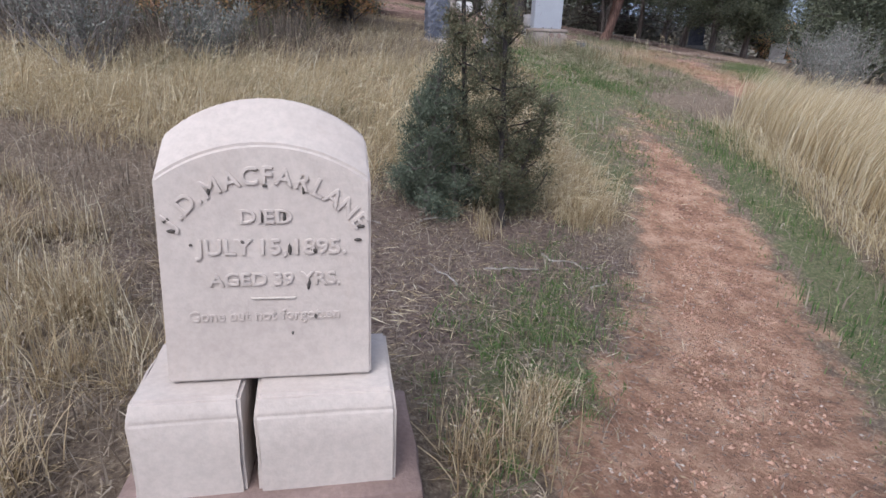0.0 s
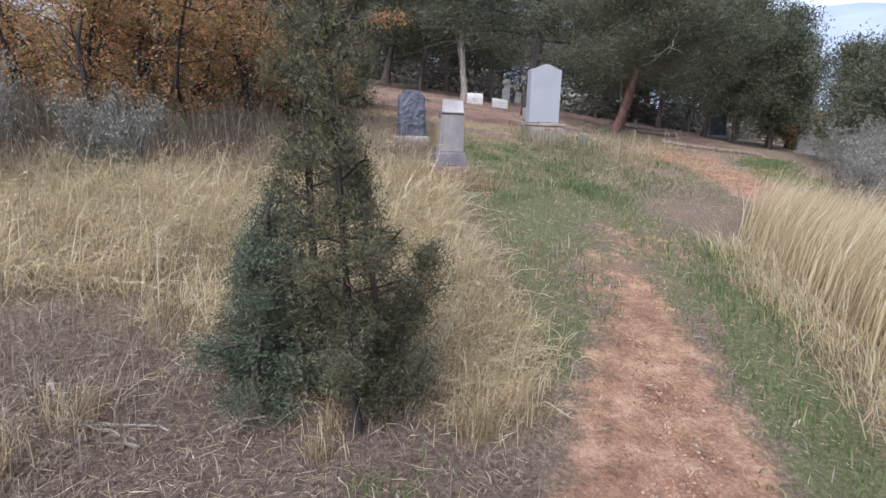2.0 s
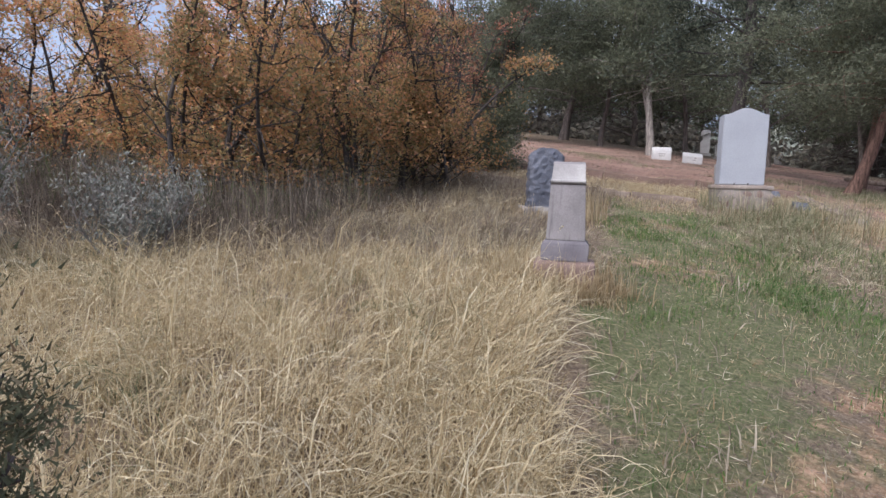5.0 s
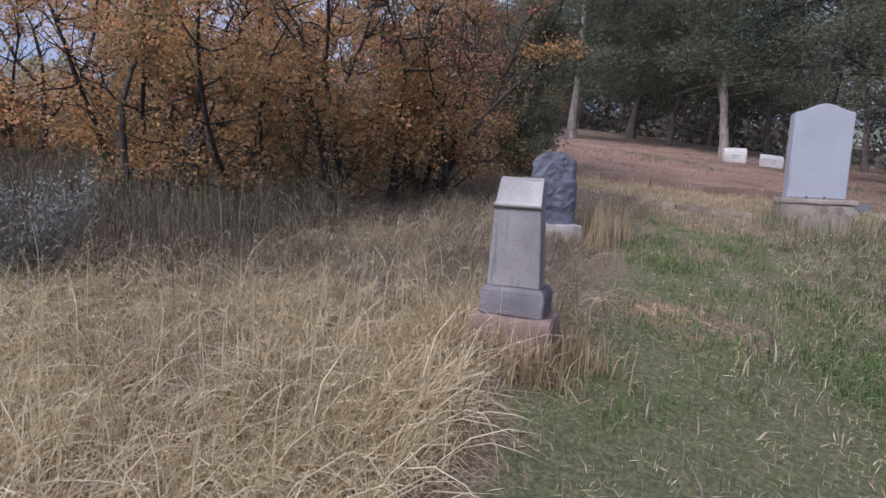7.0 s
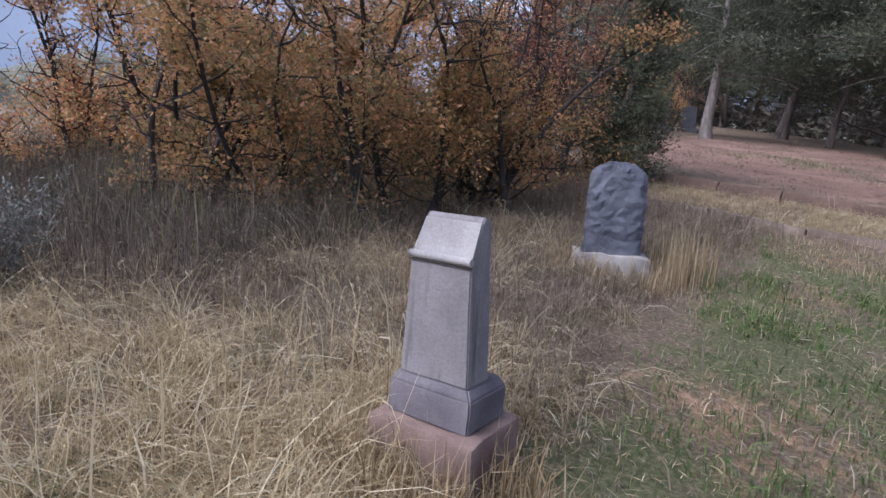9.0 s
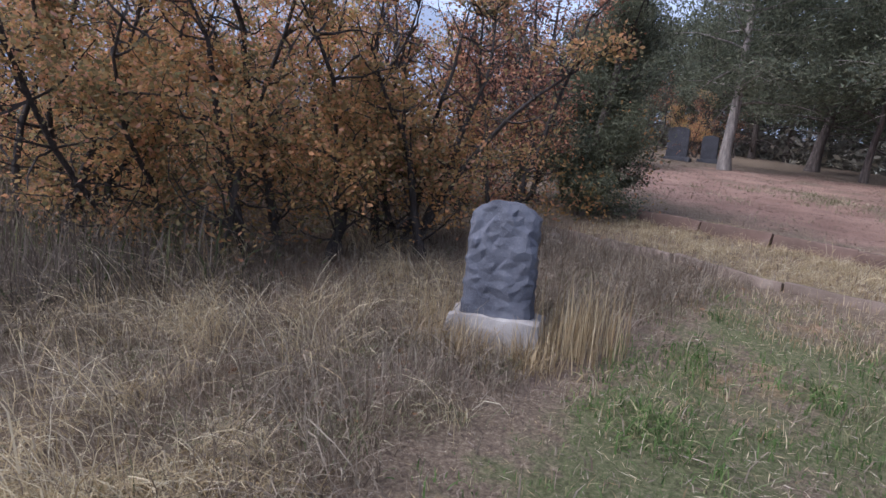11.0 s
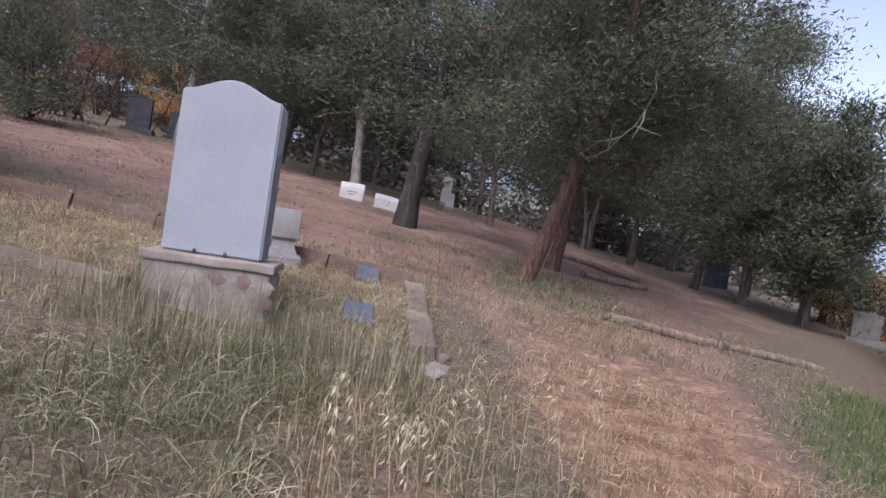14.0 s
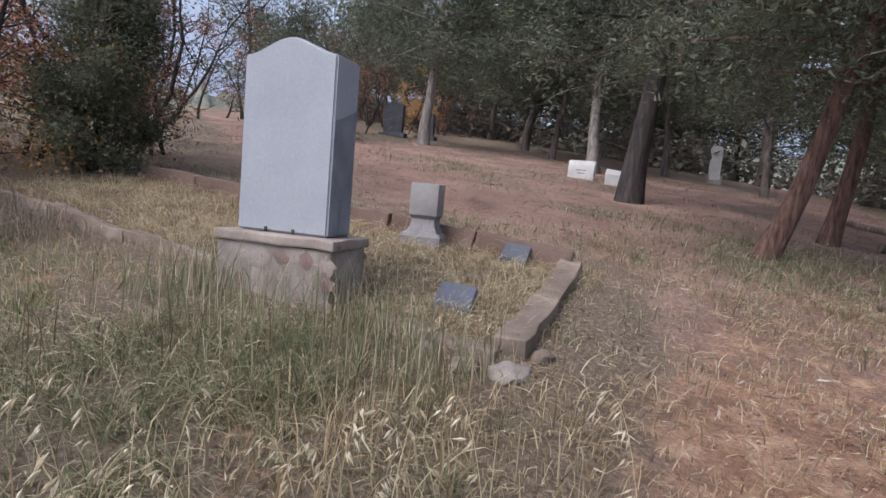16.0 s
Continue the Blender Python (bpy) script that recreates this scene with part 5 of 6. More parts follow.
def tussocks(name, cx, cy, per, length, mat, label, wid=0.0055, flow=(0.4, -0.2), radius=0.07, fan=0.9, rise=1.25, droop=1.6, rng=RNG, category="grass"):
    """Bunches of long arching blades; each bunch has fallen its own way."""
    m = len(cx)
    base = np.arctan2(flow[1], flow[0]) + rng.normal(0, 1.0, m)
    size = rng.uniform(0.55, 1.25, m)
    k = np.repeat(np.arange(m), per)
    n = len(k)
    a = base[k] + rng.normal(0, fan, n)
    x, y = cx[k] + rng.normal(0, radius, n) * size[k], cy[k] + rng.normal(0, radius, n) * size[k]
    ok = off_stones(x, y) > 0
    k, a, x, y = k[ok], a[ok], x[ok], y[ok]
    n = len(k)
    ln = length * size[k] * rng.uniform(0.45, 1.15, n)
    el = np.clip(rng.normal(rise, 0.25, n), 0.1, 1.55)
    bend = np.abs(rng.normal(droop, 0.5, n))
    p = np.stack([x, y, floor_z(x, y) - 0.02], -1)
    side = np.stack([-np.sin(a), np.cos(a), np.zeros(n)], -1)
    tilt = rng.normal(0, 0.6, n)
    side[:, 2] = tilt
    side /= np.linalg.norm(side, axis=1, keepdims=True)
    w = (wid * rng.uniform(0.4, 1.5, n) * 0.5)[:, None]
    rows = []
    seg = 4
    for i in range(seg + 1):
        f = i / seg
        if i < seg:
            rows += [p - side * w * (1 - 0.75 * f), p + side * w * (1 - 0.75 * f)]
        else:
            rows.append(p)
        e = el - bend * (f + 0.125)
        p = p + np.stack([np.cos(a) * np.cos(e), np.sin(a) * np.cos(e), np.sin(e)], -1) * (ln / seg)[:, None]
        p[:, 2] = np.maximum(p[:, 2], floor_z(p[:, 0], p[:, 1]) + 0.012 + 0.03 * (tilt % 1))
        a = a + rng.normal(0, 0.18, n)
    v = np.stack(rows, 1)
    c = v.shape[1]
    i0 = np.arange(n)[:, None] * c
    tri = []
    for i in range(seg - 1):
        q = 2 * i
        tri += [i0 + [q, q + 1, q + 3], i0 + [q, q + 3, q + 2]]
    q = 2 * (seg - 1)
    tri.append(i0 + [q, q + 1, q + 2])
    tagged(np_object(name, v.reshape(-1, 3), np.concatenate(tri), mat, None, label), category=category, kind="stuff")


def off_stones(x, y):
    """0 where a gravestone stands."""
    k = np.ones(np.shape(x))
    for cx, cy, r in ((-0.3, 0.98, 0.42), (0.4, 7.98, 0.27), (-0.54, 10.75, 0.33), (1.77, 13.95, 0.42), (1.56, 15.75, 0.2)):
        k = k * (np.hypot(x - cx, y - cy) > r)
    return k


def bare(x, y, hard=1.0):
    soil, green, litter, road = masks(x, y)
    return np.clip(1 - hard * 1.6 * np.maximum(soil, road), 0, 1) * off_stones(x, y)


def noise_patch(x, y):
    return np.sin(0.9 * x + 1.7 * np.sin(0.6 * y)) * np.sin(1.1 * y + 1.3 * np.sin(0.8 * x)) * 1.2 + 0.35 * np.sin(3.1 * x + y) * np.sin(2.7 * y)


DRY_EDGE = [(1.05, 3.7, 0), (1.42, 4.5, 0), (1.1, 5.6, 0), (0.62, 6.6, 0), (0.5, 7.5, 0), (0.62, 8.5, 0), (0.2, 9.6, 0), (-0.05, 10.9, 0), (0.0, 12.5, 0), (0.1, 13.6, 0)]


def west_of_edge(x, y):
    ex = np.interp(y, [p[1] for p in DRY_EDGE], [p[0] for p in DRY_EDGE])
    return np.clip((ex - x) / 0.25, 0, 1)


def tall_west(x, y):
    k = west_of_edge(x, y) * np.clip((y - 4.05 - 0.25 * np.sin(3 * x)) / 0.4, 0, 1) * bare(x, y)
    return k * np.clip((8.7 + 0.42 * np.minimum(0, x + 0.3) - y) / 1.1, 0.0, 1) * np.where(np.hypot((x - 0.15) / 0.8, (y - 3.95) / 0.6) < 1, 0.15, 1) * np.where((x > 0.35) & (y < 5.3), 0.25, 1)


x, y = scatter(24000, -5.5, 1.6, 4.0, 9.8, lambda x, y: tall_west(x, y) * np.clip(0.6 + 0.6 * noise_patch(2.6 * x, 2.4 * y), 0.2, 1))
blades("tall_grass", x, y, RNG.uniform(0.12, 0.40, len(x)), 0.006, M_STRAW, "tall dry straw-coloured grass leaning in the wind", lean=1.1, wind=(0.3, -0.1))
x, y = scatter(1500, -5.5, 1.6, 4.1, 9.5, tall_west)
tussocks("tall_grass", x, y, 34, 0.54, M_STRAWPALE, "pale tangled bunch grass fallen in swathes", 0.0055, (0.5, -0.15), 0.09, 0.75, 1.3, 1.7)
x, y = scatter(700, -5.5, 1.5, 4.2, 9.5, lambda x, y: tall_west(x, y) * np.clip(0.3 + noise_patch(2.1 * x + 5, 1.9 * y), 0, 1))
tussocks("matted_grass", x, y, 40, 0.5, M_HEAD, "bleached flattened grass catching the light", 0.006, (0.7, -0.4), 0.12, 0.5, 0.75, 1.2)
x, y = scatter(520, -5.0, 1.3, 5.0, 9.8, lambda x, y: tall_west(x, y) * np.clip(0.1 + noise_patch(1.3 * x + 2, 1.5 * y + 1), 0, 1))
tussocks("green_grass", x, y, 36, 0.36, M_GREYGREEN, "grey-green grass growing through the straw", 0.006, (0.3, -0.3), 0.08, 1.2, 1.2, 1.4)
x, y = scatter(1500, -5.5, 1.4, 4.1, 9.8, tall_west)
blades("tall_grass", x, y, RNG.uniform(0.45, 0.8, len(x)), 0.006, M_STRAWPALE, "loose standing stems with pale seed heads", lean=0.5, wind=(0.25, -0.1), heads=0.5)
# matted fallen grass along the turf's edge
x, y = scatter(26000, -0.6, 1.7, 3.8, 9.0, lambda x, y: west_of_edge(x - 0.12, y) * (1 - 0.75 * west_of_edge(x + 0.75, y)) * bare(x, y))
blades("matted_grass", x, y, RNG.uniform(0.08, 0.24, len(x)), 0.005, M_STRAWPALE, "matted pale dead grass beside the turf", lean=1.5, wind=(0.35, -0.3))
x, y = scatter(520, -0.6, 1.6, 3.9, 9.0, lambda x, y: west_of_edge(x - 0.05, y) * (1 - 0.8 * west_of_edge(x + 0.75, y)) * bare(x, y))
tussocks("matted_grass", x, y, 46, 0.34, M_STRAWPALE, "pale mounded bunch grass beside the turf", 0.0045, (0.5, -0.3), 0.09, 1.1, 1.0, 1.9)
# grey-brown dead grass west of the granite stone and under the oaks
x, y = scatter(40000, -5.0, 0.6, 7.0, 13.6, lambda x, y: west_of_edge(x, y) * bare(x, y) * np.clip((y - 7.8 - 0.42 * np.minimum(0, x + 0.3)) / 1.0, 0, 1) * np.clip((x + 6) / 2, 0.3, 1))
blades("dead_grass", x, y, RNG.uniform(0.12, 0.36, len(x)), 0.006, M_STRAWGREY, "grey-brown dead grass at the thicket's foot", lean=1.0, wind=(0.25, -0.25))
dead = lambda x, y: west_of_edge(x, y) * bare(x, y) * np.clip((y - 7.8 - 0.42 * np.minimum(0, x + 0.3)) / 1.0, 0, 1) * np.clip((x + 6) / 2, 0.3, 1)
x, y = scatter(1350, -5.0, 0.5, 6.2, 13.4, dead)
tussocks("dead_grass", x, y, 30, 0.42, M_STRAWGREY, "grey tangled dead grass before the thicket", 0.0055, (0.4, -0.4), 0.10, 0.8, 1.15, 1.6)
x, y = scatter(300, -3.0, 0.4, 7.6, 11.2, lambda x, y: dead(x, y) * np.clip(0.3 + noise_patch(2.2 * x, 2.0 * y), 0, 1))
tussocks("tall_grass", x, y, 34, 0.55, M_STRAWPALE, "pale fans of arching bunch grass", 0.005, (0.3, -0.4), 0.07, 0.7, 1.3, 1.6)
x, y = scatter(300, -3.2, 0.4, 7.8, 12.4, lambda x, y: dead(x, y) * np.clip((x + 3.2) / 2.4, 0, 1))
tussocks("green_grass", x, y, 30, 0.22, M_GREYGREEN, "green blades showing through dead grass", 0.006, (0.3, -0.3), 0.08, 1.4, 1.1, 1.4)
x, y = scatter(17000, -9, -2.2, 6.6, 11.2, lambda x, y: np.clip(1 - np.abs(y - 8.4 - 0.10 * (x + 5) ) / 1.6, 0, 1))
blades("weed_grass", x, y, RNG.uniform(0.3, 0.85, len(x)), 0.007, M_WEEDGREY, "tall grey-brown weeds in front of the oaks", lean=0.55, heads=0.2, head_mat=M_STRAWGREY)
x, y = scatter(420, -8, -1.8, 7.0, 10.6, lambda x, y: np.clip(1.2 - np.abs(y - 8.5 - 0.10 * (x + 5)) / 1.6, 0, 1))
tussocks("weed_grass", x, y, 40, 0.6, M_WEEDGREY, "tangled grey-brown weeds before the oaks", 0.006, (0.3, -0.4), 0.13, 1.3, 1.3, 1.2)
x, y = scatter(5000, -9, -2.3, 7.2, 10.9, lambda x, y: np.clip(1 - np.abs(y - 8.7 - 0.10 * (x + 5)) / 1.2, 0, 1))
blades("weeds", x, y, RNG.uniform(0.3, 0.7, len(x)), 0.016, M_WEED, "dull green undergrowth below the oaks", lean=0.9)
# golden clump behind the granite stone
x, y = scatter(1500, -0.35, 0.35, 10.6, 11.5, lambda x, y: np.clip(1.3 - np.hypot((x + 0.05) / 0.22, (y - 11.0) / 0.30), 0, 1) * off_stones(x, y))
blades("tall_grass", x, y, RNG.uniform(0.25, 0.6, len(x)), 0.005, M_STRAW, "golden clump of dry grass beside the granite headstone", lean=0.2)
# the tall bank of grass east of the path
EAST = [(3.5, 2.0), (3.42, 4.2), (3.5, 5.3), (3.62, 7.9), (4.1, 8.6)]


def tall_east(x, y):
    ex = np.interp(y, [p[1] for p in EAST], [p[0] for p in EAST])
    return np.clip((x - ex) / 0.3, 0, 1) * np.clip((8.9 + 0.5 * np.sin(2.1 * x) - y) / 0.9, 0, 1) * np.clip((y - 2.6 - 0.5 * np.sin(1.7 * x)) / 1.6, 0, 1) * np.clip((6.6 + 0.5 * np.sin(1.9 * y) - x) / 1.6, 0, 1)


x, y = scatter(46000, 3.3, 7.2, 2.4, 9.0, tall_east)
blades("tall_grass", x, y, RNG.uniform(0.5, 0.9, len(x)), 0.006, M_STRAWPALE, "bank of tall golden grass east of the footpath", lean=0.25, wind=(0.30, -0.05), heads=0.06)
x, y = scatter(9000, 2.9, 4.0, 2.6, 7.4, lambda x, y: np.clip(1 - np.abs(x - 3.4) / 0.4, 0, 1))
blades("matted_grass", x, y, RNG.uniform(0.2, 0.4, len(x)), 0.006, M_STRAWPALE, "matted white grass at the bank's foot", lean=1.2, wind=(-0.5, -0.2))
# short turf
def turf(x, y):
    tuft = np.sin(7.1 * x + 2.3 * np.sin(5.3 * y)) * np.sin(6.3 * y + 2.1 * np.sin(4.7 * x)) + 0.6 * np.sin(17 * x + 3 * np.sin(11 * y)) * np.sin(15 * y)
    return masks(x, y)[1] * off_stones(x, y) * np.clip(0.5 + 0.6 * tuft, 0.08, 1)


x, y = scatter(330000, -0.5, 4.2, -1.2, 13.8, turf)
blades("turf_grass", x, y, RNG.uniform(0.02, 0.065, len(x)), 0.006, M_GREEN, "short patchy green turf", lean=0.9)
x, y = scatter(30000, -0.3, 4.0, 4.2, 13.4, lambda x, y: np.clip(masks(x, y)[1] * 1.3, 0, 1) * off_stones(x, y) * np.clip(noise_patch(x * 1.7 + 3, y * 1.7), 0.1, 1))
blades("matted_grass", x, y, RNG.uniform(0.05, 0.14, len(x)), 0.005, M_STRAW, "flattened straw in the turf", lean=1.8)
x, y = scatter(16000, 5.6, 8.4, 11.5, 17, lambda x, y: masks(x, y)[1])
blades("turf_grass", x, y, RNG.uniform(0.06, 0.16, len(x)), 0.007, M_GREEN, "green grass along the lane", lean=0.5)
x, y = scatter(9000, 2.2, 3.6, -0.5, 7.4, lambda x, y: soft(near_line(x, y, VERGE), 0.3) * np.clip(0.5 + noise_patch(x * 3, y * 2), 0.1, 1))
blades("turf_grass", x, y, RNG.uniform(0.07, 0.17, len(x)), 0.007, M_GREEN, "fresh green grass strip beside the footpath", lean=0.5)
# thin straw over all the open ground
x, y = scatter(42000, -12, 14, -5, 16, lambda x, y: 0.7 * bare(x, y))
blades("thatch_grass", x, y, RNG.uniform(0.05, 0.22, len(x)), 0.008, M_STRAWGREY, "thin dry grass over the hillside", lean=0.9)
x, y = scatter(70000, -3.0, 8.0, -1.5, 17.5, lambda x, y: 0.85 * bare(x, y, 0.8) + 0.03)
blades("thatch_grass", x, y, RNG.uniform(0.04, 0.13, len(x)), 0.0045, M_STRAWGREY, "thin dead thatch over the ground", lean=1.3)
# brown stand before the white headstone
def stand(x, y):
    k = np.clip(1.15 - np.hypot((x - 2.15) / 1.3, (y - 12.6) / 1.35), 0, 0.6) * 1.6
    return k * bare(x, y) * np.clip((x - 0.95 - 0.10 * (13.4 - y)) / 0.5, 0, 1) * np.clip(0.55 + 0.6 * noise_patch(x * 2.3, y * 2.1), 0.12, 1)


x, y = scatter(2200, 0.6, 3.9, 10.2, 13.9, stand)
blades("tall_grass", x, y, RNG.uniform(0.15, 0.50, len(x)), 0.005, M_STRAWRED, "brown gone-to-seed grass before the white headstone", lean=0.42, wind=(0.08, 0), heads=0.08, head_len=0.05)
low = lambda x, y: np.clip((x - 1.35) / 0.6, 0.1, 1) * np.clip(1.6 * stand(x + 0.2, y + 0.15) + 0.25 * np.clip(1.3 - np.hypot((x - 2.7) / 1.6, (y - 11.4) / 1.9), 0, 1), 0, 1) * bare(x, y, 0.6)
x, y = scatter(1500, 0.7, 4.5, 9.6, 13.9, low)
tussocks("green_grass", x, y, 34, 0.26, M_GREYGREEN, "grey-green weedy grass before the white headstone", 0.006, (0.2, -0.3), 0.08, 1.3, 1.2, 1.3)
x, y = scatter(600, 0.7, 4.5, 9.6, 13.9, lambda x, y: low(x, y) * np.clip(0.3 + noise_patch(x * 2.6, y * 2.6), 0, 1))
tussocks("matted_grass", x, y, 34, 0.36, M_HEAD, "pale matted straw among green weeds", 0.005, (0.5, -0.3), 0.10, 0.9, 0.8, 1.3)
x, y = scatter(240, 0.7, 4.5, 9.6, 13.9, lambda x, y: low(x, y) * np.clip(noise_patch(x * 2.0 + 1, y * 2.2 + 3), 0, 1))
tussocks("weeds", x, y, 44, 0.22, M_GREEN, "fresh green tufts among the straw", 0.007, (0.2, -0.3), 0.07, 1.5, 1.2, 1.2)
x, y = scatter(1500, 1.2, 3.4, 12.8, 13.9, lambda x, y: 0.8 * bare(x, y) * np.clip((y - 12.8) / 0.5, 0, 1))
blades("tall_grass", x, y, RNG.uniform(0.22, 0.56, len(x)), 0.005, M_GREYGREEN, "straw and green stems growing against the footing and kerb", lean=0.4, heads=0.05, head_len=0.05)
x, y = scatter(16000, 1.0, 4.6, 9.2, 13.2, lambda x, y: 0.9 * bare(x, y) * np.clip(0.2 + noise_patch(x * 1.5, y * 1.8 + 2), 0, 1))
blades("turf_grass", x, y, RNG.uniform(0.04, 0.14, len(x)), 0.007, M_GREEN, "green tufts among dead grass", lean=0.7)
x, y = scatter(2600, 2.2, 4.4, 11.6, 14.0, lambda x, y: bare(x, y) * np.clip(1 - np.hypot((x - 3.4) / 0.9, (y - 12.9) / 1.1), 0, 1) * 1.4)
blades("tall_grass", x, y, RNG.uniform(0.08, 0.32, len(x)), 0.006, M_STRAW, "straw grass at the kerb's corner", lean=0.5, heads=0.05)
x, y = scatter(26000, -9, 8.5, 14, 30, lambda x, y: 0.8 * np.clip(noise_patch(x, y), 0, 1) * off_stones(x, y))
blades("thatch_grass", x, y, RNG.uniform(0.05, 0.16, len(x)), 0.008, M_STRAWGREY, "thin dry grass on the open ground", lean=0.9)
x, y = scatter(30000, 2.6, 7.5, 9.5, 17.5, lambda x, y: 0.9 * np.clip(noise_patch(x * 2.2, y * 2.2), 0, 1) * (off_stones(x, y)))
blades("thatch_grass", x, y, RNG.uniform(0.03, 0.10, len(x)), 0.006, M_STRAW, "tufts of dry grass on the lane", lean=1.0)
x, y = scatter(1100, 2.6, 8.0, 12.5, 18.5, lambda x, y: off_stones(x, y) * np.clip(0.35 + noise_patch(x * 1.6 + 4, y * 1.3), 0, 1) * np.clip(1.2 - masks(x, y)[0], 0, 1))
tussocks("thatch_grass", x, y, 24, 0.16, M_STRAW, "low dry tufts on the open ground", 0.005, (0.3, -0.4), 0.13, 1.4, 0.6, 0.9)
x, y = scatter(260, 2.4, 7.2, 12.0, 17.5, lambda x, y: off_stones(x, y) * np.clip(noise_patch(x * 1.9 + 1, y * 1.5 + 2), 0, 1) * np.clip(1.2 - masks(x, y)[0], 0, 1))
tussocks("turf_grass", x, y, 26, 0.10, M_GREYGREEN, "small green tufts on the open ground", 0.006, (0.3, -0.4), 0.10, 1.5, 0.9, 1.0)
x, y = scatter(700, -0.3, 3.2, 4.6, 13.0, lambda x, y: masks(x, y)[1] * off_stones(x, y) * np.clip(noise_patch(x * 2.3 + 1, y * 1.9), 0, 1))
tussocks("turf_grass", x, y, 30, 0.09, M_GREEN, "thicker tufts in the patchy turf", 0.006, (0.3, -0.3), 0.10, 1.5, 0.9, 0.9)
x, y = scatter(420, -0.3, 3.2, 4.6, 13.0, lambda x, y: np.clip(masks(x, y)[1] * 1.5, 0, 1) * off_stones(x, y) * np.clip(noise_patch(x * 1.9 + 4, y * 2.4 + 2), 0, 1))
tussocks("thatch_grass", x, y, 24, 0.14, M_STRAWGREY, "flattened dead grass in the turf", 0.005, (0.6, -0.2), 0.14, 0.8, 0.4, 0.6)
x, y = scatter(520, -0.1, 2.4, 8.6, 12.9, lambda x, y: masks(x, y)[1] * off_stones(x, y) * np.clip(0.45 + noise_patch(x * 2.1, y * 2.1), 0, 1))
tussocks("turf_grass", x, y, 36, 0.12, M_GREEN, "lush green tufts in the turf before the plot", 0.007, (0.3, -0.3), 0.10, 1.6, 0.9, 1.0)
for cx, cy, n in ((0.15, 7.68, 420), (0.62, 7.68, 420), (0.4, 7.62, 420), (0.75, 7.95, 300), (0.05, 7.95, 300), (-0.75, 10.32, 300), (-0.45, 10.42, 300), (-0.15, 10.62, 300), (-0.85, 10.6, 200)):
    x, y = cx + RNG.normal(0, 0.11, n), cy + RNG.normal(0, 0.06, n)
    blades("bunch_grass", x, y, RNG.uniform(0.10, 0.36, n), 0.006, M_STRAW, "dry grass tufts at the headstone's foot", lean=0.9)
# inside the plot
x, y = scatter(330, -2.2, 3.1, 13.95, 16.0, lambda x, y: off_stones(x, y))
tussocks("plot_grass", x, y, 30, 0.26, M_STRAWPALE, "pale tangled straw inside the kerbed plot", 0.005, (0.4, -0.3), 0.10, 1.0, 1.0, 1.5)
x, y = scatter(420, 3.2, 6.2, 16.6, 21.5, lambda x, y: np.clip(1.25 - np.hypot((x - 4.6) / 1.3, (y - 18.6) / 1.9), 0, 1))
tussocks("bunch_grass", x, y, 24, 0.2, M_GREYGREEN, "green and straw tufts round the leaning trunks", 0.007, (0.3, -0.3), 0.13, 1.4, 1.0, 1.2)
x, y = scatter(900, -4.0, 4.4, 16.2, 24.0, lambda x, y: np.clip(noise_patch(x * 0.9 + 2, y * 1.1), 0, 1))
tussocks("thatch_grass", x, y, 20, 0.14, M_GREYGREEN, "patches of thin green grass on the slope", 0.008, (0.3, -0.3), 0.18, 1.5, 0.8, 1.0)
x, y = scatter(22000, -2.5, 3.2, 13.7, 16.2, lambda x, y: off_stones(x, y) * 0.8)
blades("plot_grass", x, y, RNG.uniform(0.05, 0.15, len(x)), 0.005, M_STRAW, "dry grass inside the kerbed plot", lean=0.7)
x, y = scatter(5000, -3.4, 1.2, 12.4, 13.5, lambda x, y: off_stones(x, y) * bare(x, y))
blades("tall_grass", x, y, RNG.uniform(0.04, 0.15, len(x)), 0.005, M_STRAW, "thin straw grass along the kerb", lean=0.7)
# clumps round the cream headstone
for cx, cy, n, h in ((-1.45, 1.75, 5, 0.42), (-1.9, 1.9, 5, 0.40), (-1.15, 1.25, 4, 0.36), (-1.7, 1.2, 5, 0.40), (-0.95, 0.55, 3, 0.32), (0.22, 1.25, 4, 0.28), (0.3, 1.65, 2, 0.2), (-2.3, 2.6, 5, 0.4), (-1.35, 2.6, 4, 0.36), (-2.4, 1.4, 5, 0.36), (-0.9, 3.2, 3, 0.3), (0.95, 4.15, 4, 0.3), (1.15, 3.75, 3, 0.25), (0.45, 3.6, 2, 0.25), (-3.0, 3.2, 5, 0.4), (-3.1, 2.2, 4, 0.36)):
    x, y = cx + RNG.normal(0, 0.14, n), cy + RNG.normal(0, 0.14, n)
    tussocks("bunch_grass", x, y, 110, h, M_STRAW, "dry bunch grass tussock beside the headstone", 0.004, (0.3, -0.2), 0.055, 1.6, 1.35, 0.9)
    x, y = np.repeat(x, 14) + RNG.normal(0, 0.06, 14 * n), np.repeat(y, 14) + RNG.normal(0, 0.06, 14 * n)
    ok = off_stones(x, y) > 0
    x, y = x[ok], y[ok]
    blades("bunch_grass", x, y, RNG.uniform(0.75, 1.15, len(x)) * h, 0.0035, M_STRAWPALE, "stems with nodding seed heads in the bunch grass", lean=0.3, heads=0.9, head_len=0.055)
x, y = scatter(420, -4.5, -0.6, -0.4, 4.2, lambda x, y: 0.9 * bare(x, y))
tussocks("dead_grass", x, y, 34, 0.24, M_STRAWGREY, "low tangled grey grass west of the headstone", 0.0045, (0.3, -0.3), 0.12, 1.3, 0.9, 1.3)
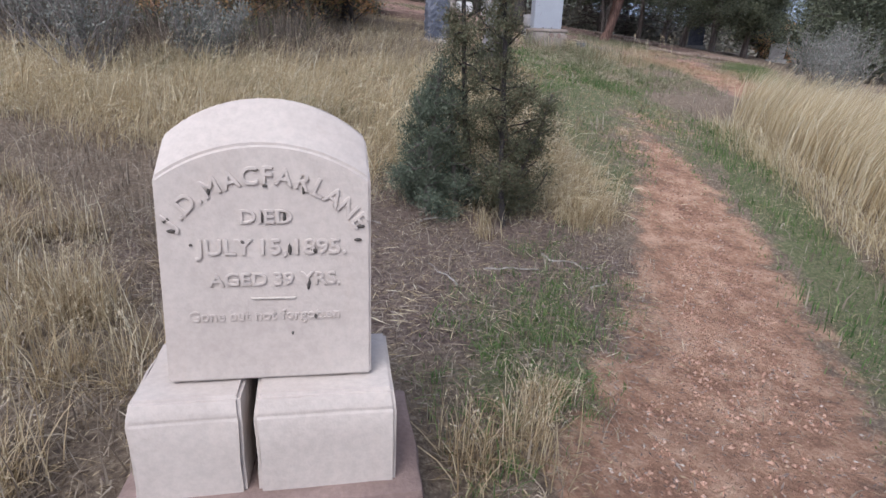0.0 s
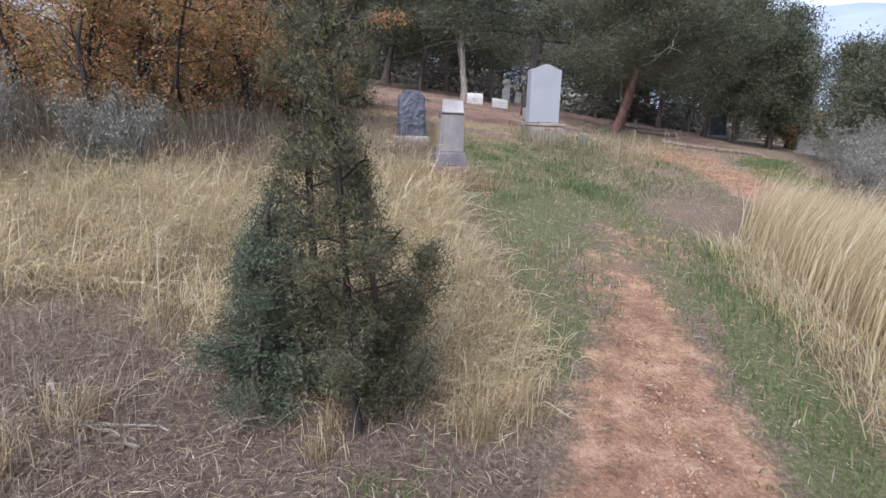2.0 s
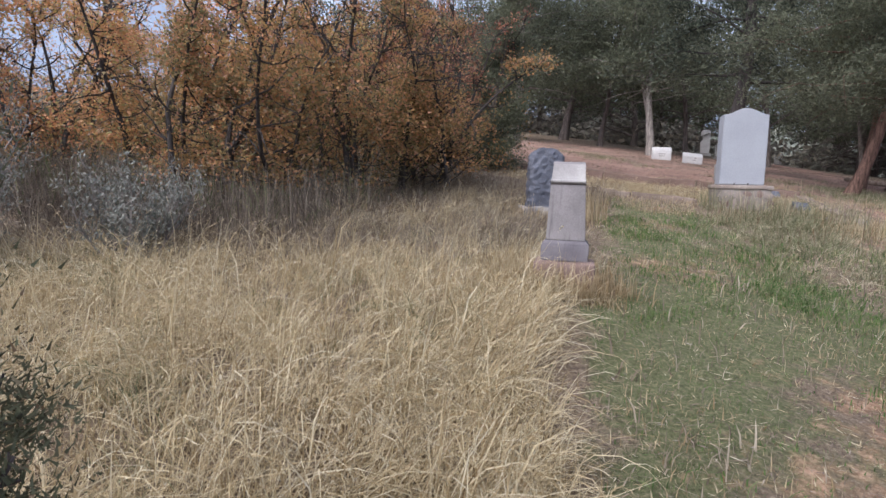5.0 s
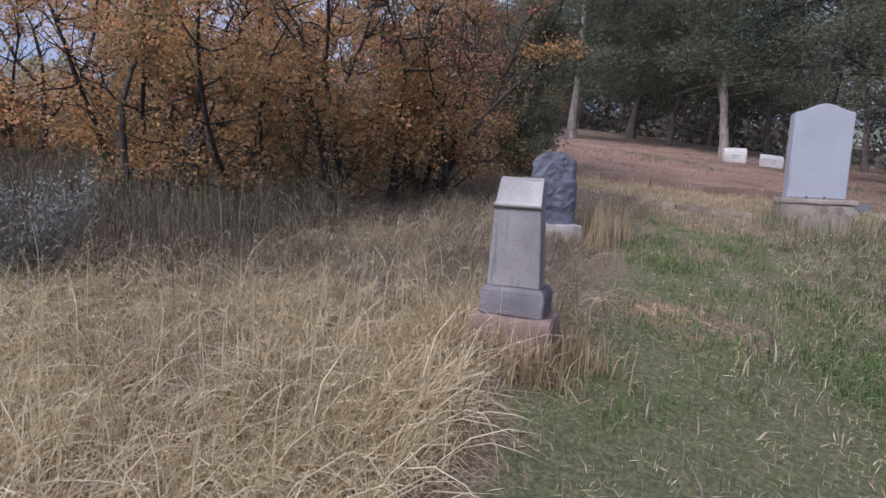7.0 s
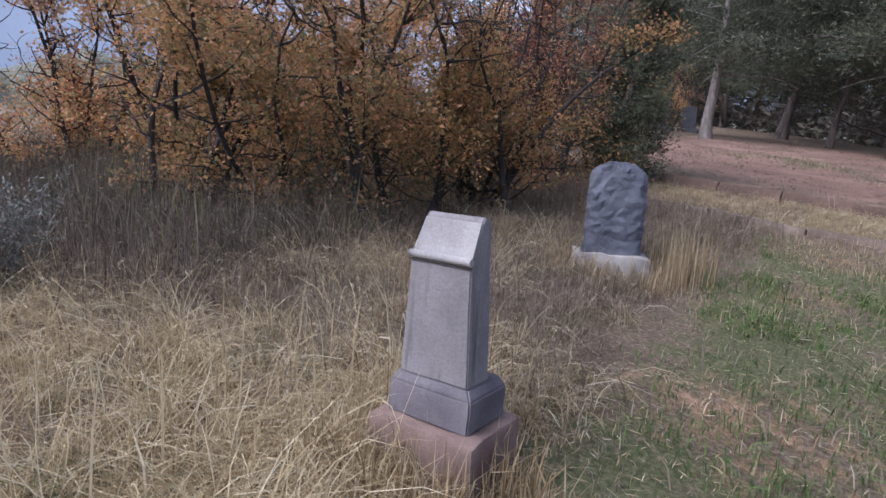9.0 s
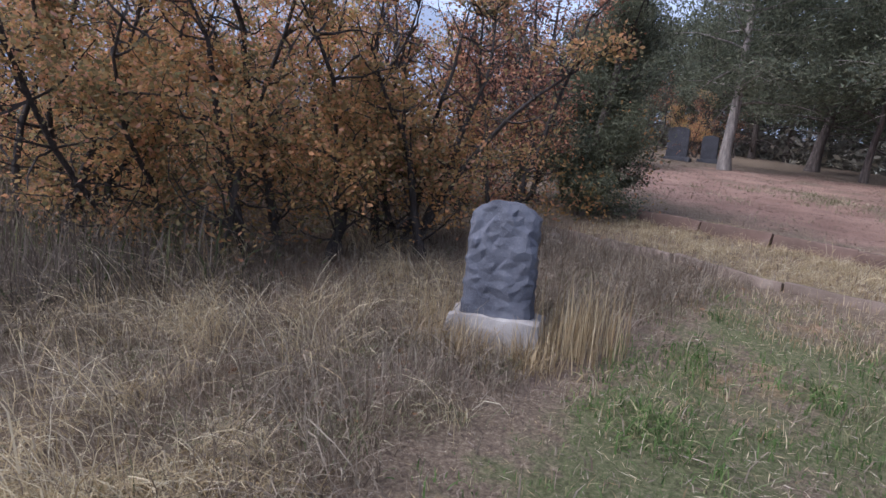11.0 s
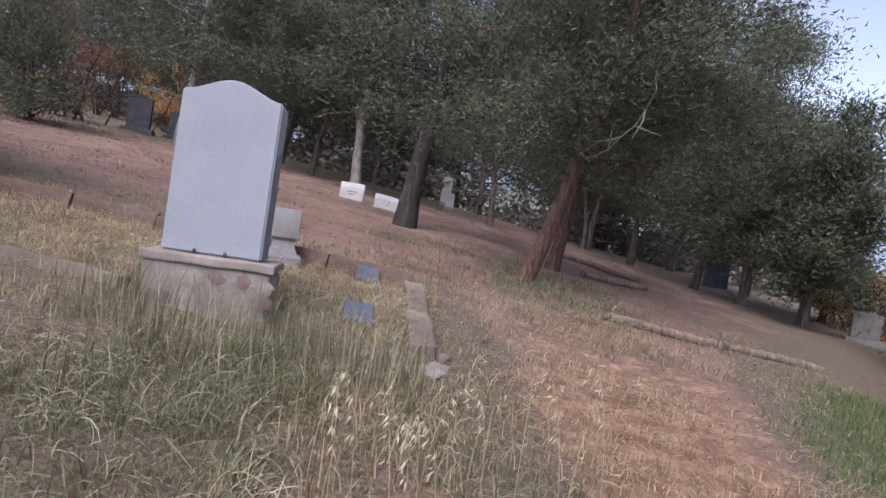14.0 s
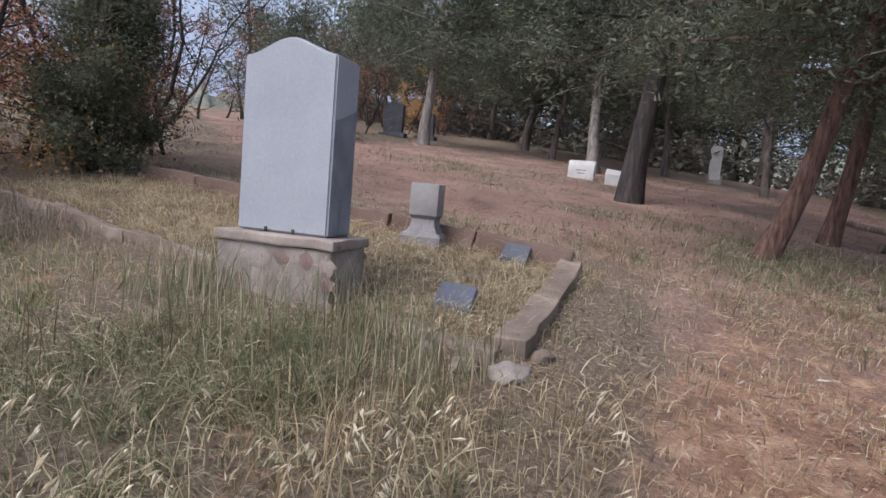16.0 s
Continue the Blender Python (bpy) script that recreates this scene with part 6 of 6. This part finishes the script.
x, y = scatter(420, -0.3, 1.4, 0.6, 4.2, lambda x, y: off_stones(x, y) * np.clip(1.2 - np.hypot((x - 0.62 - 0.15 * (y - 2)) / 0.55, (y - 2.1) / 1.4), 0, 1) * bare(x, y, 0.7))
tussocks("turf_grass", x, y, 40, 0.11, M_GREEN, "green grass tufts beside the footpath", 0.004, (0.3, -0.3), 0.07, 1.6, 1.0, 1.1)
x, y = scatter(330, -1.6, 1.5, 0.9, 4.2, lambda x, y: off_stones(x, y) * bare(x, y, 0.7) * 0.8)
tussocks("thatch_grass", x, y, 22, 0.17, M_STRAWGREY, "fallen straw over twiggy ground", 0.0035, (0.5, -0.2), 0.12, 1.5, 0.35, 0.6)
x, y = scatter(9000, -4.5, -0.5, -0.5, 4.5, lambda x, y: 0.8 * bare(x, y))
blades("dead_grass", x, y, RNG.uniform(0.08, 0.28, len(x)), 0.005, M_STRAWGREY, "sparse grey dead grass west of the headstone", lean=0.8)


def nodding_oats(hx, hy, hz, seed, group="wild oats beside the lane"):
    """One wild oat: a bent stem and a one-sided panicle of big drooping spikelets."""
    rng = np.random.default_rng(seed)
    a = rng.uniform(0, 6.28)
    bx, by = hx - 0.10 * math.cos(a), hy - 0.10 * math.sin(a)
    z0 = gz(bx, by) - 0.03
    g = empty_thing("wild_oat", pose(bx, by, z0), "wild oat stem with drooping pale seed head", "grass", group)
    top = hz + 0.07 - z0
    way = np.array([hx - bx, hy - by, 0.0])
    pts = []
    for i in range(12):
        f = i / 11
        drop = 0.10 * max(0, f - 0.62) ** 2 / 0.15
        pts.append((np.array([way[0] * f**2 * 1.6, way[1] * f**2 * 1.6, top * min(f * 1.18, 1.0 + 0.05 * f) - drop]), 0.0019 - 0.0011 * f))
    v, f = tubes([pts], 5)
    np_object("stem", v, f, M_STRAWPALE, g, "", True)
    sv, sf, base = [], [], 0
    out = way / (np.linalg.norm(way) + 1e-9)
    for k in range(18):
        p = pts[6 + k * 5 // 17][0] + rng.normal(0, 0.006, 3)
        d = out * rng.uniform(0.35, 0.8) + rng.normal(0, 0.22, 3) + np.array([0, 0, -0.75])
        d /= np.linalg.norm(d)
        s = np.cross(d, rng.normal(0, 1, 3))
        s /= np.linalg.norm(s)
        n2 = np.cross(d, s)
        ln, w = rng.uniform(0.026, 0.042), rng.uniform(0.0032, 0.0048)
        p = p + d * 0.008
        q = [p, p + d * ln * 0.4 + s * w, p + d * ln * 0.4 + n2 * w, p + d * ln * 0.4 - s * w, p + d * ln * 0.4 - n2 * w, p + d * ln]
        sv += q
        for t in ((0, 1, 2), (0, 2, 3), (0, 3, 4), (0, 4, 1), (5, 2, 1), (5, 3, 2), (5, 4, 3), (5, 1, 4)):
            sf.append([base + c for c in t])
        base += 6
    tagged(np_object("seed_head", sv, sf, M_HEAD, g, "drooping pale spikelets"), kind="stuff")


OAT_HEADS = [(3.3, 11.93, 2.0), (3.42, 11.99, 1.93), (3.28, 11.86, 1.97), (3.13, 12.37, 1.87), (3.45, 12.36, 1.77),
             (3.49, 12.46, 1.74), (3.66, 12.61, 1.65), (3.58, 11.98, 1.88), (3.52, 11.81, 1.92), (3.92, 12.31, 2.03),
             (4.01, 12.39, 2.01), (4.1, 12.05, 2.0), (4.25, 12.72, 2.0), (3.73, 12.49, 1.89), (3.63, 12.47, 1.88)]
for i, (ox, oy, oz) in enumerate(OAT_HEADS):
    nodding_oats(ox, oy, oz, 300 + i)


def litter(n, x0, x1, y0, y1, keep, size, mat, label, aspect=0.5):
    x, y = scatter(n, x0, x1, y0, y1, keep)
    z = floor_z(x, y) + RNG.uniform(0.0, 0.02, len(x))
    a = RNG.uniform(0, 6.28, len(x))
    d = np.stack([np.cos(a), np.sin(a), RNG.normal(0, 0.15, len(x))], -1)
    s = np.stack([-np.sin(a), np.cos(a), RNG.normal(0, 0.3, len(x))], -1)
    ln = (size * RNG.uniform(0.5, 1.5, len(x)))[:, None]
    p = np.stack([x, y, z], -1)
    v = np.stack([p - d * ln, p + s * ln * aspect, p + d * ln, p - s * ln * aspect], 1).reshape(-1, 3)
    tagged(np_object("litter", v, np.arange(len(v)).reshape(-1, 4), mat, None, label), category="litter", kind="stuff")


litter(30000, -2.6, 1.3, 1.4, 4.6, lambda x, y: masks(x, y)[2] * off_stones(x, y), 0.03, M_LITTER, "fallen twigs and bark scraps on the ground", 0.05)
litter(9000, -5.5, 0.0, 9.0, 14.0, lambda x, y: np.clip((-x) / 2.5, 0.1, 1) * off_stones(x, y), 0.03, M_LEAFLIT, "fallen brown oak leaves", 0.5)
litter(60000, -3, 7.5, -1, 19, lambda x, y: off_stones(x, y) * 0.8, 0.02, M_LITTER, "scattered dry straw and chips", 0.1)
litter(26000, -9, 8, 14, 30, lambda x, y: 0.9 * off_stones(x, y), 0.04, M_LITTER, "needles and dry litter on the open ground", 0.12)
litter(26000, 0.2, 7.5, 4, 18, lambda x, y: 0.9 * off_stones(x, y), 0.03, M_STRAWPALE, "pale broken straw on turf and lane", 0.06)


litter(4000, -2.6, 1.3, 1.2, 4.4, lambda x, y: masks(x, y)[2] * off_stones(x, y), 0.055, M_STRAWPALE, "pale dry twigs strewn on the ground", 0.035)
litter(26000, -2.6, 2.4, -0.6, 3.6, lambda x, y: off_stones(x, y) * np.clip(1.15 - masks(x, y)[0], 0, 1), 0.016, M_STRAW, "fine broken straw round the headstone", 0.09)
litter(9000, 0.2, 2.6, -0.6, 5.5, lambda x, y: masks(x, y)[0], 0.008, M_LITTER, "small dark chips on the footpath", 0.4)


def clods(n, x0, x1, y0, y1, keep, r, mat, label):
    """Small lumps of earth and grit."""
    x, y = scatter(n, x0, x1, y0, y1, keep)
    m = len(x)
    octa = np.array([(1, 0, 0), (0, 1, 0), (-1, 0, 0), (0, -1, 0), (0, 0, 0.8), (0, 0, -0.8)], float)
    v = octa[None] * RNG.uniform(0.6, 1.3, (m, 6, 1)) * (r * RNG.uniform(0.3, 1.4, m) ** 2)[:, None, None] + np.stack([x, y, floor_z(x, y) - 0.036], -1)[:, None]
    tri = np.array([(0, 1, 4), (1, 2, 4), (2, 3, 4), (3, 0, 4), (1, 0, 5), (2, 1, 5), (3, 2, 5), (0, 3, 5)])
    f = (tri[None] + np.arange(m)[:, None, None] * 6).reshape(-1, 3)
    tagged(np_object("grit", v.reshape(-1, 3), f, mat, None, label), category="grit", kind="stuff")


M_CLOD = island_leaf("earth_clods", [(0, (0.16, 0.085, 0.06)), (0.5, (0.32, 0.185, 0.13)), (0.95, (0.44, 0.28, 0.21)), (1, (0.46, 0.38, 0.32))], 0.95)
clods(30000, 0.2, 2.6, -0.5, 6.5, lambda x, y: masks(x, y)[0], 0.0072, M_CLOD, "clods and grit on the red footpath")
clods(9000, 2.8, 7.5, 10.5, 18, lambda x, y: np.maximum(masks(x, y)[0], masks(x, y)[3]), 0.006, M_CLOD, "clods and grit on the dirt lane")


def stick(x, y, ln, yaw, r, seed):
    rng = np.random.default_rng(seed)
    pts = []
    for i in range(7):
        f = i / 6
        px, py = x + math.cos(yaw) * ln * f + rng.normal(0, 0.015), y + math.sin(yaw) * ln * f + rng.normal(0, 0.015)
        pts.append((np.array([px, py, gz(px, py) + r * 0.8 + rng.uniform(0, 0.006)]), r * (1 - 0.55 * f)))
    v, f = tubes([pts], 6)
    tagged(np_object("fallen_stick", v, f, M_DEAD, None, "bleached fallen stick on twiggy ground", True), category="stick", group="fallen sticks")


for i, (x, y, ln, a, r) in enumerate(((-0.95, 3.45, 0.5, 0.1, 0.011), (-0.5, 3.35, 0.4, 2.9, 0.009), (-1.2, 3.7, 0.6, -0.7, 0.01), (0.25, 3.0, 0.35, 0.3, 0.008), (0.1, 2.7, 0.3, 2.2, 0.007), (0.65, 3.3, 0.3, -0.4, 0.008), (-0.6, 2.6, 0.35, 1.2, 0.007), (0.9, 2.9, 0.22, 0.9, 0.007), (-0.2, 3.6, 0.3, 0.5, 0.008))):
    stick(x, y, ln, a, r, 400 + i)
